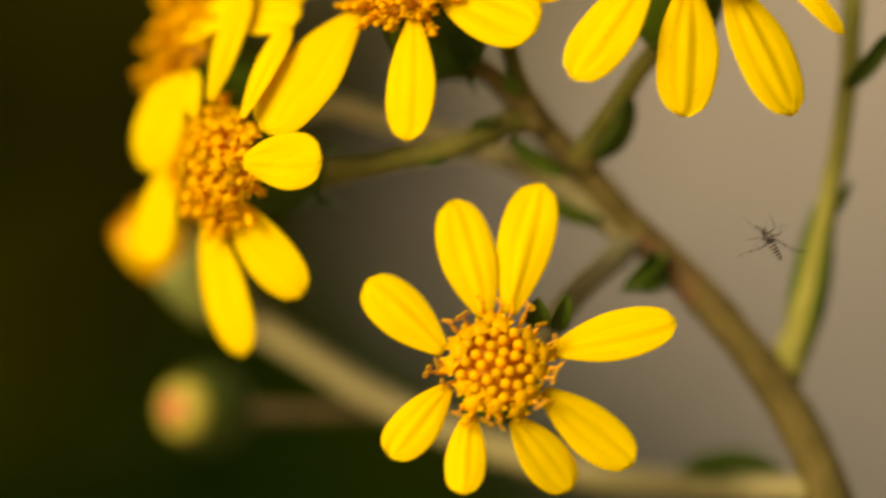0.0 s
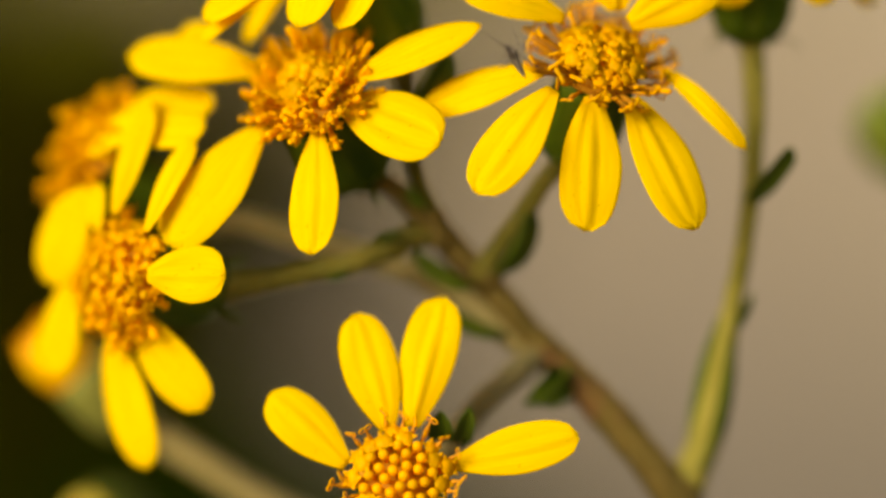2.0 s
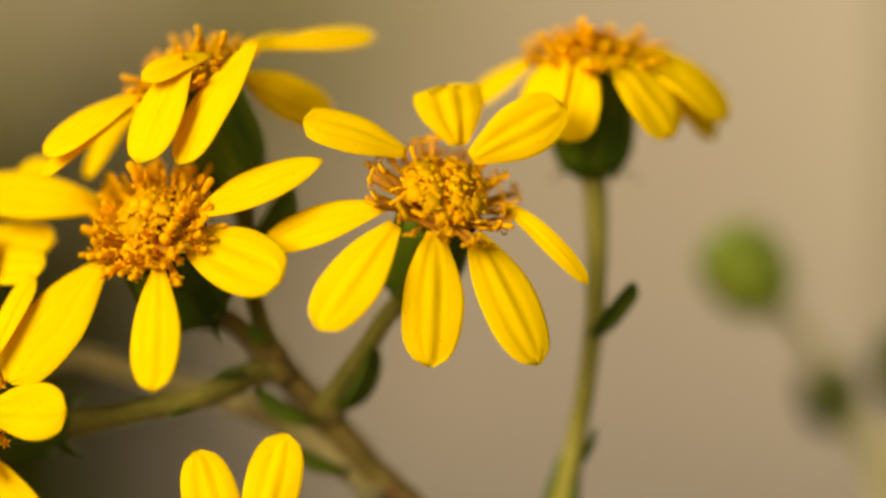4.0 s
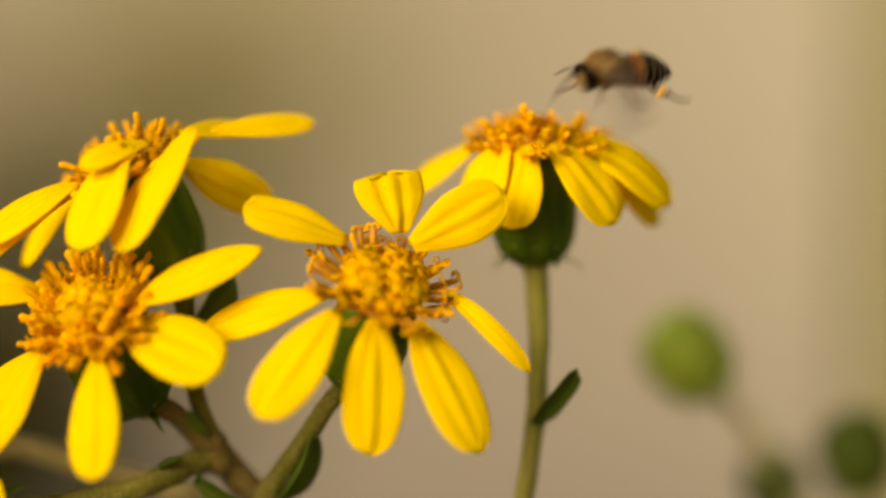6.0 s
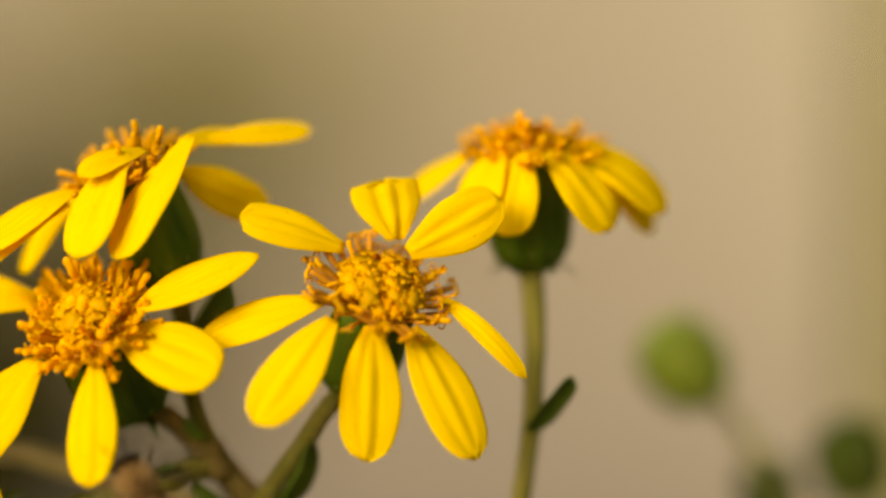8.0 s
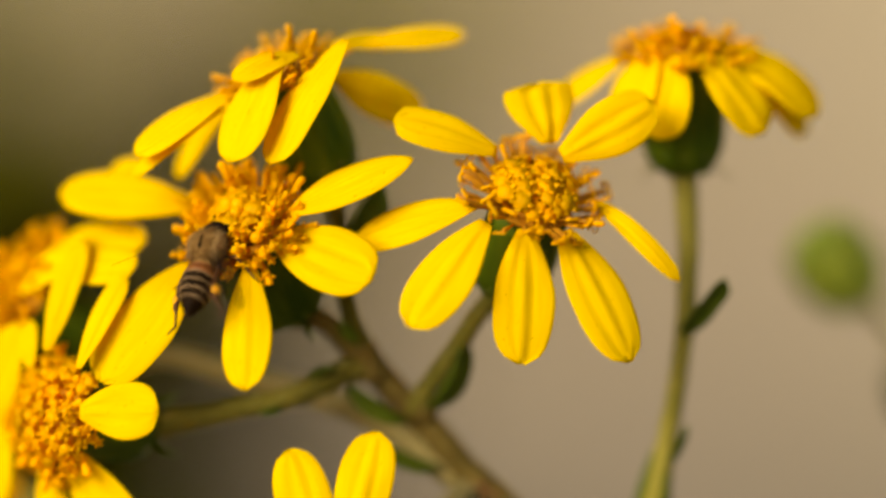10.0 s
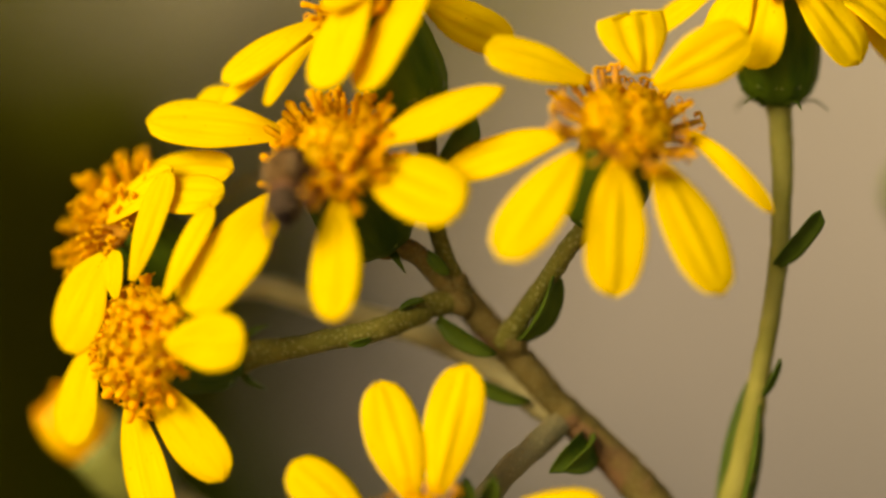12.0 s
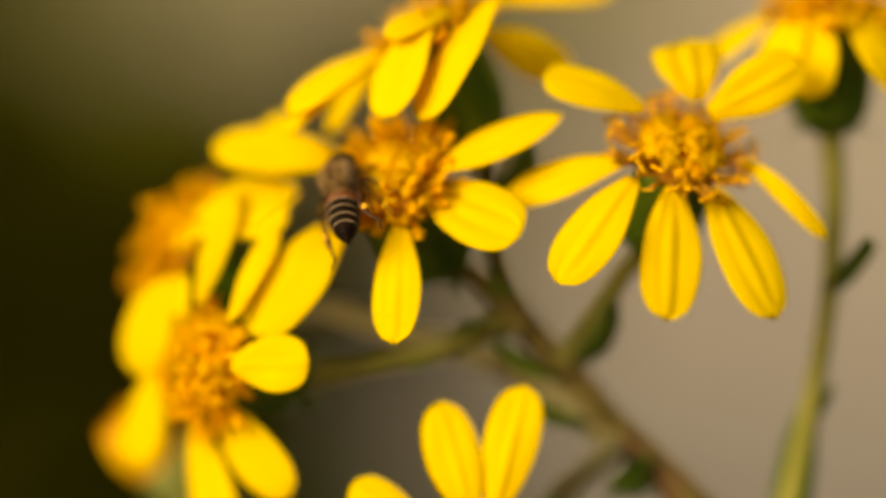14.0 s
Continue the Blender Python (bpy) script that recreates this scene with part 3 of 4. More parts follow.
# ---- stalks ----
def fuzz(me, per_mm2, seed, low=-0.06):
    """Short pale hairs all over a stem, joined into one mesh."""
    rng = random.Random(seed)
    verts, faces = [], []
    for f in me.polygons:
        if f.center.z < low:
            continue
        n = f.area * 1e6 * per_mm2
        for i in range(int(n) + (rng.random() < n % 1)):
            w = [rng.random() for v in f.vertices]
            c = sum((me.vertices[v].co * k for v, k in zip(f.vertices, w)), Vector()) / sum(w)
            d = (f.normal + Vector((rng.uniform(-.6, .6), rng.uniform(-.6, .6), rng.uniform(-.6, .6)))).normalized() * rng.uniform(.00010, .00026)
            q = d.cross(Vector((rng.uniform(-1, 1), 1, rng.uniform(-1, 1)))).normalized() * 0.000035
            k = len(verts)
            verts += [c - q, c + q, c + d]
            faces.append((k, k + 1, k + 2))
    hair = bpy.data.meshes.new("fuzz")
    hair.from_pydata(verts, [], faces)
    return finish(hair, FUZZ, False)


def stalk():
    o = V(14.2, 806.0, 606.3)
    root = tagged(empty("flower_stalk", o), "branched olive-brown flower stalk with small green bracts", "plant stalk")

    def limb(name, mat, *points):
        made = part(name, tube(name, [(a - o, r / 1000) for a, r in points], mat, 18, 10, 0.12), root)
        tagged(part("fuzz", fuzz(made.data, 2.0, len(points)), made), kind="stuff")
        return made

    limb("main_stem", STEM, (V(60, 812, -6), 4.0), (V(58, 812, 180), 3.7), (V(55, 812, 330), 3.4), (V(51.5, 812, 430), 3.2), (V(47.5, 811, 490), 3.0), (V(44.0, 811, 530), 2.85), (V(41.2, 811, 554), 2.8), (V(39.9, 811.0, 568.0), 2.75), (V(37.5, 812.0, 575.1), 2.6), (V(33.8, 813.0, 581.7), 2.35), (V(29.0, 814.0, 588.4), 2.2),
         (V(23.9, 814.0, 594.3), 2.15), (V(19.9, 814.0, 598.2), 2.0), (V(16.2, 814.0, 601.7), 1.85), (V(13.4, 814.0, 605.0), 1.75), (V(10.8, 814.0, 608.0), 1.75), (V(8.3, 813.5, 610.6), 1.75), (V(6.2, 813.0, 613.1), 1.75), (V(4.0, 812.0, 615.4), 1.6), (V(2.2, 811.0, 617.0), 1.35), (V(0.7, 810.0, 618.5), 1.25), (V(-1.2, 809.4, 619.9), 1.3), (V(-4.3, 809.8, 620.2), 1.6))
    limb("branch", STEM_OLIVE, (V(5.6, 812.5, 613.6), 1.3), (V(4.2, 811.5, 616.4), 1.15), (V(3.0, 811.0, 619.2), 1.1), (V(2.1, 811.0, 622.6), 1.05), (V(1.4, 811.0, 627.0), 1.05), (V(1.0, 810.5, 631.5), 1.15), (V(0.4, 808.5, 634.6), 1.5))
    limb("branch", STEM_OLIVE, (V(9.8, 813.0, 608.9), 1.6), (V(11.4, 811.5, 611.4), 1.3), (V(13.6, 810.0, 614.8), 1.15), (V(15.9, 808.5, 618.1), 1.1), (V(17.5, 808.0, 620.5), 1.15), (V(19.2, 808.0, 622.3), 1.4), (V(20.6, 808.4, 623.2), 1.7))
    limb("branch", STEM_OLIVE, (V(5.2, 812.5, 613.9), 1.6), (V(1.8, 811.0, 613.5), 1.5), (V(-0.9, 810.0, 612.2), 1.42), (V(-5.4, 809.0, 610.5), 1.38), (V(-11.2, 808.5, 609.3), 1.28), (V(-14.8, 809.0, 608.5), 1.3), (V(-17.7, 810.5, 608.0), 1.5), (V(-20.6, 811.5, 607.3), 1.8))
    limb("branch", STEM_GREYISH, (V(17.8, 814.6, 600.9), 1.5), (V(15.5, 812.4, 599.0), 1.5), (V(13.0, 810.0, 596.8), 1.45), (V(10.1, 809.0, 594.2), 1.45), (V(6.3, 809.0, 589.6), 1.6), (V(0.5, 809.0, 582.4), 1.9))
    limb("branch", STEM_GREEN, (V(33.8, 814.5, 583.0), 2.3), (V(36.0, 814.5, 588.6), 1.95), (V(37.8, 813.0, 596.2), 1.55), (V(39.2, 812.0, 603.9), 1.25), (V(40.4, 811.0, 610.7), 1.1), (V(41.4, 811.0, 617.3), 1.12), (V(41.9, 811.0, 623.8), 1.2), (V(42.0, 811.5, 630.4), 1.28), (V(41.8, 812.5, 635.3), 1.45), (V(41.7, 813.5, 637.3), 1.95))
    limb("branch", STEM_GREY, (V(16.6, 814.5, 600.2), 1.6), (V(13.6, 815.0, 602.2), 1.65), (V(9.8, 816.0, 605.4), 1.65), (V(4.8, 817.5, 608.3), 1.6), (V(0.2, 819.0, 610.2), 1.5), (V(-6.1, 820.5, 611.8), 1.5), (V(-13.4, 821.5, 614.1), 1.45), (V(-18.1, 821.5, 615.4), 1.45), (V(-21.6, 820.6, 615.5), 1.5), (V(-24.5, 820.2, 615.1), 1.9))
    limb("branch", STEM_PALE, (V(38.2, 813.0, 570.6), 1.6), (V(25.2, 822.0, 570.6), 1.7), (V(12.0, 826.0, 571.5), 1.7), (V(-2.9, 829.0, 575.7), 1.75), (V(-12.4, 830.0, 579.7), 1.75), (V(-21.3, 831.0, 584.8), 1.75), (V(-27.0, 831.0, 588.4), 1.8), (V(-30.9, 831.0, 591.1), 2.2))
    limb("branch", STEM_SHADED, (V(-10.5, 830.2, 579.2), 1.3), (V(-15.0, 832.0, 578.9), 1.1), (V(-23.9, 833.0, 578.6), 1.0), (V(-28.5, 833.6, 578.7), 1.1), (V(-31.0, 834.0, 578.7), 1.5))

    for at, r in ((V(10.6, 812.8, 609.4), 1.95), (V(4.6, 811.8, 613.9), 1.85), (V(17.4, 813.5, 600.5), 1.9), (V(33.6, 813.8, 583.6), 2.4), (V(4.4, 811.6, 616.2), 1.5)):
        part("node", ball("node", STEM, r * 1.2, r * 0.95, r * 0.9, (at - o) * 1000, (0, 45, 0), 16), root)

    def bract(a, b, width, normal, arch=0.8, label="", point=0.35):
        set_blade("bract", root, o, a, b, Vector(normal), width / 1000, BRACT, 0, label, arch=arch / 1000, cup=0.22, base=0.45, widest=0.45, along=12, across=8, thick=0.0004, point=point, wave=0.1)

    bract(V(11.7, 811.0, 609.4), V(16.0, 808.2, 617.2), 4.0, (.80, -.58, -.15), 1.1, "", 0.1)
    bract(V(19.2, 812.6, 598.4), V(15.4, 809.0, 594.2), 3.0, (.5, -.6, .1), 1.0)
    bract(V(20.0, 813.0, 598.2), V(17.2, 809.0, 594.2), 3.4, (.75, -.5, -.2), 1.2)
    bract(V(2.2, 810.5, 611.9), V(8.7, 809.5, 607.6), 2.8, (.3, -.6, -.7), 0.6)
    bract(V(6.2, 813.5, 604.9), V(12.7, 812.5, 602.1), 2.3, (.3, -.6, -.7), 0.5)
    bract(V(2.0, 810.0, 627.3), V(6.3, 808.0, 635.5), 4.2, (.4, -.85, .2), 1.2)
    bract(V(0.9, 808.9, 619.6), V(3.4, 809.2, 616.9), 1.6, (-.1, -.9, -.3), 0.4)
    bract(V(41.2, 809.6, 618.1), V(46.2, 806.2, 624.2), 2.7, (.5, -.85, -.2), 0.3, "small green bract on the tall stem", -0.6)
    bract(V(39.8, 811.0, 602.9), V(41.9, 810.0, 607.2), 1.0, (.6, -.75, -.3), 0.2)
    bract(V(36.0, 813.5, 585.7), V(39.7, 811.0, 602.0), 3.0, (.9, -.35, 0), 0.7)
    bract(V(34.8, 815.5, 586.5), V(38.2, 812.8, 605.0), 2.2, (-.75, -.6, 0), 0.5)
    bract(V(-2.3, 808.7, 613.0), V(0.4, 807.7, 614.2), 1.0, (0, -.6, .8), 0.2)
    bract(V(-5.5, 808.0, 609.6), V(-8.1, 807.0, 608.8), 1.0, (0, -.8, -.5), 0.2)
    bract(V(35.4, 823.0, 570.2), V(22.6, 820.0, 572.8), 5.4, (.2, -.6, .7), 1.5)
    bract(V(7.2, 802.0, 589.7), V(8.5, 798.0, 593.8), 2.4, (.2, -.95, .1), 0.5)
    bract(V(5.6, 802.0, 590.1), V(5.1, 799.0, 593.4), 3.0, (-.2, -.95, .1), 0.5)
    return root


stalk()

# ---- flower heads ----
HEADS = {}
HEADS["D"] = (V(0.4, 796.0, 585.5), Vector((-0.02, -0.97, 0.22)), [
        (V(-0.9, 797.5, 591.4), V(-4.8, 799.8, 604.9), 6.6, 0, 0.5),
        (V(1.8, 797.6, 591.8), V(5.3, 799.4, 606.9), 6.5, 0, 0.5),
        (V(-5.7, 796.7, 587.4), V(-14.7, 798.6, 595.6), 6.1, 0, 0.5),
        (V(6.6, 796.3, 587.5), V(21.0, 793.8, 591.0), 5.9, 0, 0.7),
        (V(5.7, 795.2, 582.8), V(16.3, 795.5, 574.5), 6.1, 0, 0.5),
        (V(2.4, 794.5, 579.7), V(9.0, 796.5, 571.3), 5.6, 0, 0.5),
        (V(-2.7, 794.7, 580.3), V(-3.5, 791.0, 571.3), 4.8, 0, 0.5),
        (V(-5.2, 795.5, 583.4), V(-11.9, 791.8, 575.5), 5.6, 0, 0.5),
])
HEADS["A"] = (V(-31.5, 805.0, 608.4), Vector((-0.74, -0.66, 0.05)), [
        (V(-28.9, 796.8, 609.3), V(-19.8, 794.4, 609.4), 6.8, 0, 0.4),
        (V(-31.5, 804.7, 605.4), V(-22.4, 802.3, 593.4), 6.5, 0, 0.7),
        (V(-33.4, 807.8, 602.3), V(-29.5, 807.8, 586.2), 6.5, 0, 0.7),
        (V(-36.3, 807.5, 619.0), V(-41.7, 812.5, 608.2), 7.8, 0, 0.7),
        (V(-37.9, 809.5, 608.9), V(-41.2, 814.0, 597.1), 6.5, 0, 0.5),
        (V(-33.0, 802.6, 616.3), V(-29.0, 805.8, 629.2), 3.8, 10, 0.4),
        (V(-29.1, 798.0, 614.3), V(-24.0, 802.5, 625.2), 3.2, 10, 0.4),
        (V(-34.9, 804.5, 614.2), V(-35.5, 807.5, 619.8), 3.0, 0, 0.4),
])
HEADS["B"] = (V(-9.4, 802.0, 629.8), Vector((-0.37, -0.66, 0.64)), [
        (V(-4.6, 797.9, 632.2), V(9.5, 797.9, 638.5), 5.3, 0, 0.7, {"point": 0.45, "widest": 0.45}),
        (V(-6.2, 798.6, 629.3), V(4.9, 792.4, 624.7), 8.3, 0, 0.7),
        (V(-9.3, 796.8, 625.8), V(-9.9, 791.2, 611.8), 6.0, 0, 0.5),
        (V(-16.0, 801.8, 626.4), V(-26.7, 798.3, 612.8), 9.0, 0, 0.7),
        (V(-15.7, 807.2, 633.3), V(-31.7, 810.0, 635.0), 6.2, 0, 0.7),
])
HEADS["C"] = (V(23.3, 800.0, 633.1), Vector((0.22, -0.62, 0.75)), [
        (V(22.5, 795.3, 630.1), V(22.0, 795.3, 614.4), 7.2, 0, 0.7),
        (V(27.0, 796.9, 629.9), V(34.6, 795.1, 614.8), 6.9, 0, 0.7),
        (V(17.9, 794.8, 630.9), V(8.9, 791.5, 618.9), 7.0, 0, 0.7),
        (V(16.9, 797.4, 633.1), V(2.5, 800.5, 628.7), 5.5, 0, 0.7),
        (V(19.5, 800.0, 639.2), V(7.5, 798.5, 643.1), 5.3, -6, 0.7, {"widest": 0.66, "point": -0.25}),
        (V(25.5, 801.0, 640.1), V(24.0, 802.5, 647.3), 8.2, 0, 0.5, {"widest": 0.8, "point": -0.8, "notch": 0.06, "groove": 0.09}),
        (V(26.8, 799.2, 638.6), V(37.6, 799.2, 644.6), 6.8, 34, 0.7),
        (V(30.0, 802.8, 633.8), V(40.3, 798.4, 624.4), 2.5, 15, 2.6),
])
HEADS["E"] = (V(41.7, 811.0, 650.0), Vector((0.02, -0.14, 1)), [
        (V(36.0, 811.0, 651.2), V(26.1, 813.2, 644.8), 4.3, 0, 0.7),
        (V(38.2, 806.5, 650.7), V(33.8, 806.5, 642.2), 6.6, 0, 1.3),
        (V(40.5, 805.5, 650.4), V(37.9, 804.9, 640.7), 7.2, 0, 1.3),
        (V(43.2, 806.0, 650.6), V(50.9, 805.2, 641.5), 6.8, 0, 1.4),
        (V(45.9, 809.0, 651.5), V(57.6, 809.0, 644.0), 6.5, 0, 1.7),
        (V(46.5, 813.0, 650.9), V(56.7, 814.8, 641.8), 5.9, 0, 1.7),
])
HEADS["F"] = (V(-5.1, 806.0, 647.6), Vector((-0.38, -0.14, 0.9)), [
        (V(-5.8, 800.0, 650.3), V(-11.8, 795.5, 638.1), 7.0, 0, 1.0),
        (V(1.8, 799.0, 652.2), V(-7.3, 796.1, 638.0), 6.6, 0, 0.8),
        (V(0.4, 805.0, 651.7), V(8.4, 811.5, 652.8), 3.4, 26, 0.4),
        (V(3.7, 807.0, 652.0), V(16.0, 811.2, 653.4), 3.4, 24, 0.4),
        (V(0.6, 808.0, 648.3), V(10.9, 811.0, 643.4), 5.5, 62, 0.7),
        (V(-11.1, 804.0, 646.3), V(-22.6, 799.8, 639.2), 5.9, 0, 1.0),
        (V(-11.3, 808.0, 645.5), V(-18.5, 813.1, 637.0), 5.7, 0, 0.8),
        (V(-3.4, 801.5, 650.6), V(-11.1, 797.0, 647.7), 4.2, -8, 0.9),
        (V(-12.5, 805.5, 644.6), V(-23.0, 801.5, 636.6), 3.2, 0, 0.8),
])
HEADS["G"] = (V(-34.6, 816.0, 623.1), Vector((-0.75, -0.3, 0.58)), [
        (V(-32.0, 813.4, 629.0), V(-21.6, 808.5, 629.3), 5.7, 0, 0.5),
        (V(-31.3, 808.7, 626.1), V(-22.6, 802.8, 626.2), 5.6, 0, 0.5),
        (V(-36.4, 810.8, 623.3), V(-28.7, 807.0, 629.4), 6.2, 0, 0.5),
        (V(-21.5, 811.5, 638.2), V(-26.0, 813.0, 637.2), 3.0, 0, 0.4),
])
flower_head("flower", *HEADS["D"], "yellow flower facing outwards with round unopened florets at its centre", buds=27, count=64, seed=1, radius=5.7, spread=0.78, size=0.85)
flower_head("flower", *HEADS["A"], "yellow flower turned aside with a bushy orange disc", count=150, radius=5.7, size=1.0, thin=0.76, fresh=True, facing_out=1.5, seed=2, brown=0.06)
flower_head("flower", *HEADS["B"], "yellow flower with a bushy orange disc, visited by a bee", florets=PALE_FLORETS, count=116, core=0.5, girth=1.22, curls=0.25, pegs=0.34, thin=1.0, facing_out=1.8, seed=3, brown=0.12)
flower_head("flower", *HEADS["C"], "yellow flower with nine petals and a domed brown-orange disc", count=104, thin=0.94, core=0.70, rods=True, pegs=0.12, size=0.95, facing_out=1.8, seed=4)
flower_head("flower", *HEADS["E"], "yellow flower seen from its side on a tall stem, petals drooping", count=60, size=0.78, spread=1.4, radius=6.0, pegs=0.3, curls=0.3, thin=1.0, core=0.45, facing_out=2.2, seed=5, brown=0.03)
flower_head("flower", *HEADS["F"], "yellow flower seen from its side above the cluster", count=38, pegs=0.18, curls=0.35, facing_out=2.2, size=0.85, seed=6, brown=0.2)
flower_head("flower", *HEADS["G"], "yellow flower turned away behind the cluster, orange disc", florets=ORANGE_FLORETS, count=74, seed=7, brown=0.4)


# ---- buds ----
def flower_bud(centre, axis, size, mat, label, tip=None, tip_label=""):
    root = tagged(empty("flower_bud", centre), label, "flower bud", "flower buds")
    m = frame_of(axis.normalized(), Vector((1, 0, 0))).to_4x4()
    k = size / 5000
    body = part("calyx", lathe("calyx", [(r * k, z * k) for r, z in ((0.8, -6), (2.6, -5.6), (4.3, -4), (5, -1.5), (4.9, 1), (4.2, 3.4), (3.2, 5), (2.2, 5.8), (0.3, 6.1))], mat, 40, 10, 0.04), root)
    body.matrix_basis = m
    for j in range(10):
        a = 2 * math.pi * (j + 0.5) / 10
        q = Vector((math.cos(a), math.sin(a), 0))
        b = Matrix((Vector((0, 0, 1)), q.cross(Vector((0, 0, 1))) * -1, q)).transposed().to_4x4()
        b.translation = q * 4.2 * k + Vector((0, 0, -4.4 * k))
        ob = part("phyllary", blade("phyllary", 9.6 * k, 3.0 * k, mat, arch=1.3 * k, cup=-0.12, base=0.7, widest=0.4, thick=0.0003, along=8, across=4, point=0.8), body)
        ob.matrix_basis = b @ pose(0, 0, 0, 0, -3, 0)
    if tip:
        cap = part("tip", lathe("tip", [(r * k, z * k) for r, z in ((3.9, 3.8), (4.0, 4.6), (3.5, 5.6), (2.2, 6.5), (0.2, 6.9))], tip, 30, 8, 0.06), root, tip_label)
        cap.matrix_basis = m
        if tip is BUD_RED:
            part("core", lathe("core", [(r * k, z * k) for r, z in ((1.7, 6.2), (1.8, 6.8), (1.1, 7.2), (0.2, 7.3))], BUD_CORE, 20, 6, 0.06), cap, "reddish middle")
    return root


flower_bud(V(62.0, 844.0, 626.1), Vector((-.6, -.35, .7)), 4.9, BUD, "round light green closed flower bud")
flower_bud(V(83.0, 850.0, 614.2), Vector((-.2, -.3, .9)), 4.6, BUD_DARK, "round dark green closed flower bud")
flower_bud(V(73.0, 852.0, 610.7), Vector((-.3, -.3, .9)), 3.6, BUD_DARK, "small dark green closed flower bud")
flower_bud(V(-34.6, 834.0, 578.8), Vector((-.58, -.80, .05)), 4.7, BUD_DARK, "round dark green flower bud with an olive and reddish tip", BUD_RED, "olive tip")


def second_stalk():
    o = V(77.3, 852.0, 602.1)
    root = tagged(empty("flower_stalk", o), "thin olive bud stalk behind the flowers", "plant stalk")
    for pts in ([(V(120, 870, -6), 3.0), (V(118, 866, 200), 2.6), (V(114, 862, 360), 2.4), (V(106, 860, 470), 2.2), (V(97, 857, 535), 2.1), (V(90, 856, 568), 2.0), (V(81.7, 854.0, 588.1), 1.9), (V(79.5, 853.0, 600.6), 1.5), (V(74.4, 850.0, 609.0), 1.1), (V(69.3, 847.0, 618.0), 0.9), (V(65.0, 845.0, 622.8), 1.0)],
                [(V(79.8, 853.0, 599.3), 1.3), (V(82.2, 852.0, 606.2), 1.1), (V(83.0, 851.0, 609.7), 1.2)]):
        part("stem", tube("stem", [(a - o, r / 1000) for a, r in pts], STEM_YELLOW), root)


second_stalk()


def wilted_head():
    c = V(-36.4, 828.0, 595.8)
    root = tagged(empty("flower_bud", c), "half-closed orange flower bud on a pale green calyx", "flower bud", "flower buds")
    axis = V(-41.3, 829.0, 599.3) - V(-30.6, 833.0, 590.7)
    m = frame_of(axis.normalized(), Vector((1, 0, 0))).to_4x4()
    part("calyx", lathe("calyx", [(r * .001, z * .001) for r, z in ((1.5, -8), (3.2, -7.4), (4.4, -5), (4.6, -2), (4.2, 1), (3.9, 3), (2, 3.4))], BUD_MID, 40, 10, 0.04), root).matrix_basis = m
    for j in range(12):
        a = 2 * math.pi * j / 12
        q = Vector((math.cos(a), math.sin(a), 0))
        b = Matrix((Vector((0, 0, 1)), q.cross(Vector((0, 0, 1))) * -1, q)).transposed().to_4x4()
        b.translation = q * 0.0035 + Vector((0, 0, 0.002))
        ob = part("petal", WILT_PETAL, root)
        ob.matrix_basis = m @ b @ pose(0, 0, 0, 0, 8 + 7 * math.sin(j * 2.3), 0)


WILT_PETAL = blade("petal", 0.0082, 0.0042, WILT, arch=0.0012, cup=-0.25, base=0.6, widest=0.5, along=8, across=6)
wilted_head()


# ---- insects ----
def wing_mesh(length, width, mat):
    return blade("wing", length, width, mat, arch=0.0002, base=0.16, widest=0.68, thick=0.00003, along=14, across=8, wave=0.02, seed=2)


def joints(name, pts, mat, sides=6):
    bm = bmesh.new()
    tube_into(bm, [(Vector(q[:3]) / 1000, q[3] / 1000) for q in pts], sides)
    return mesh_of(name, bm, mat)


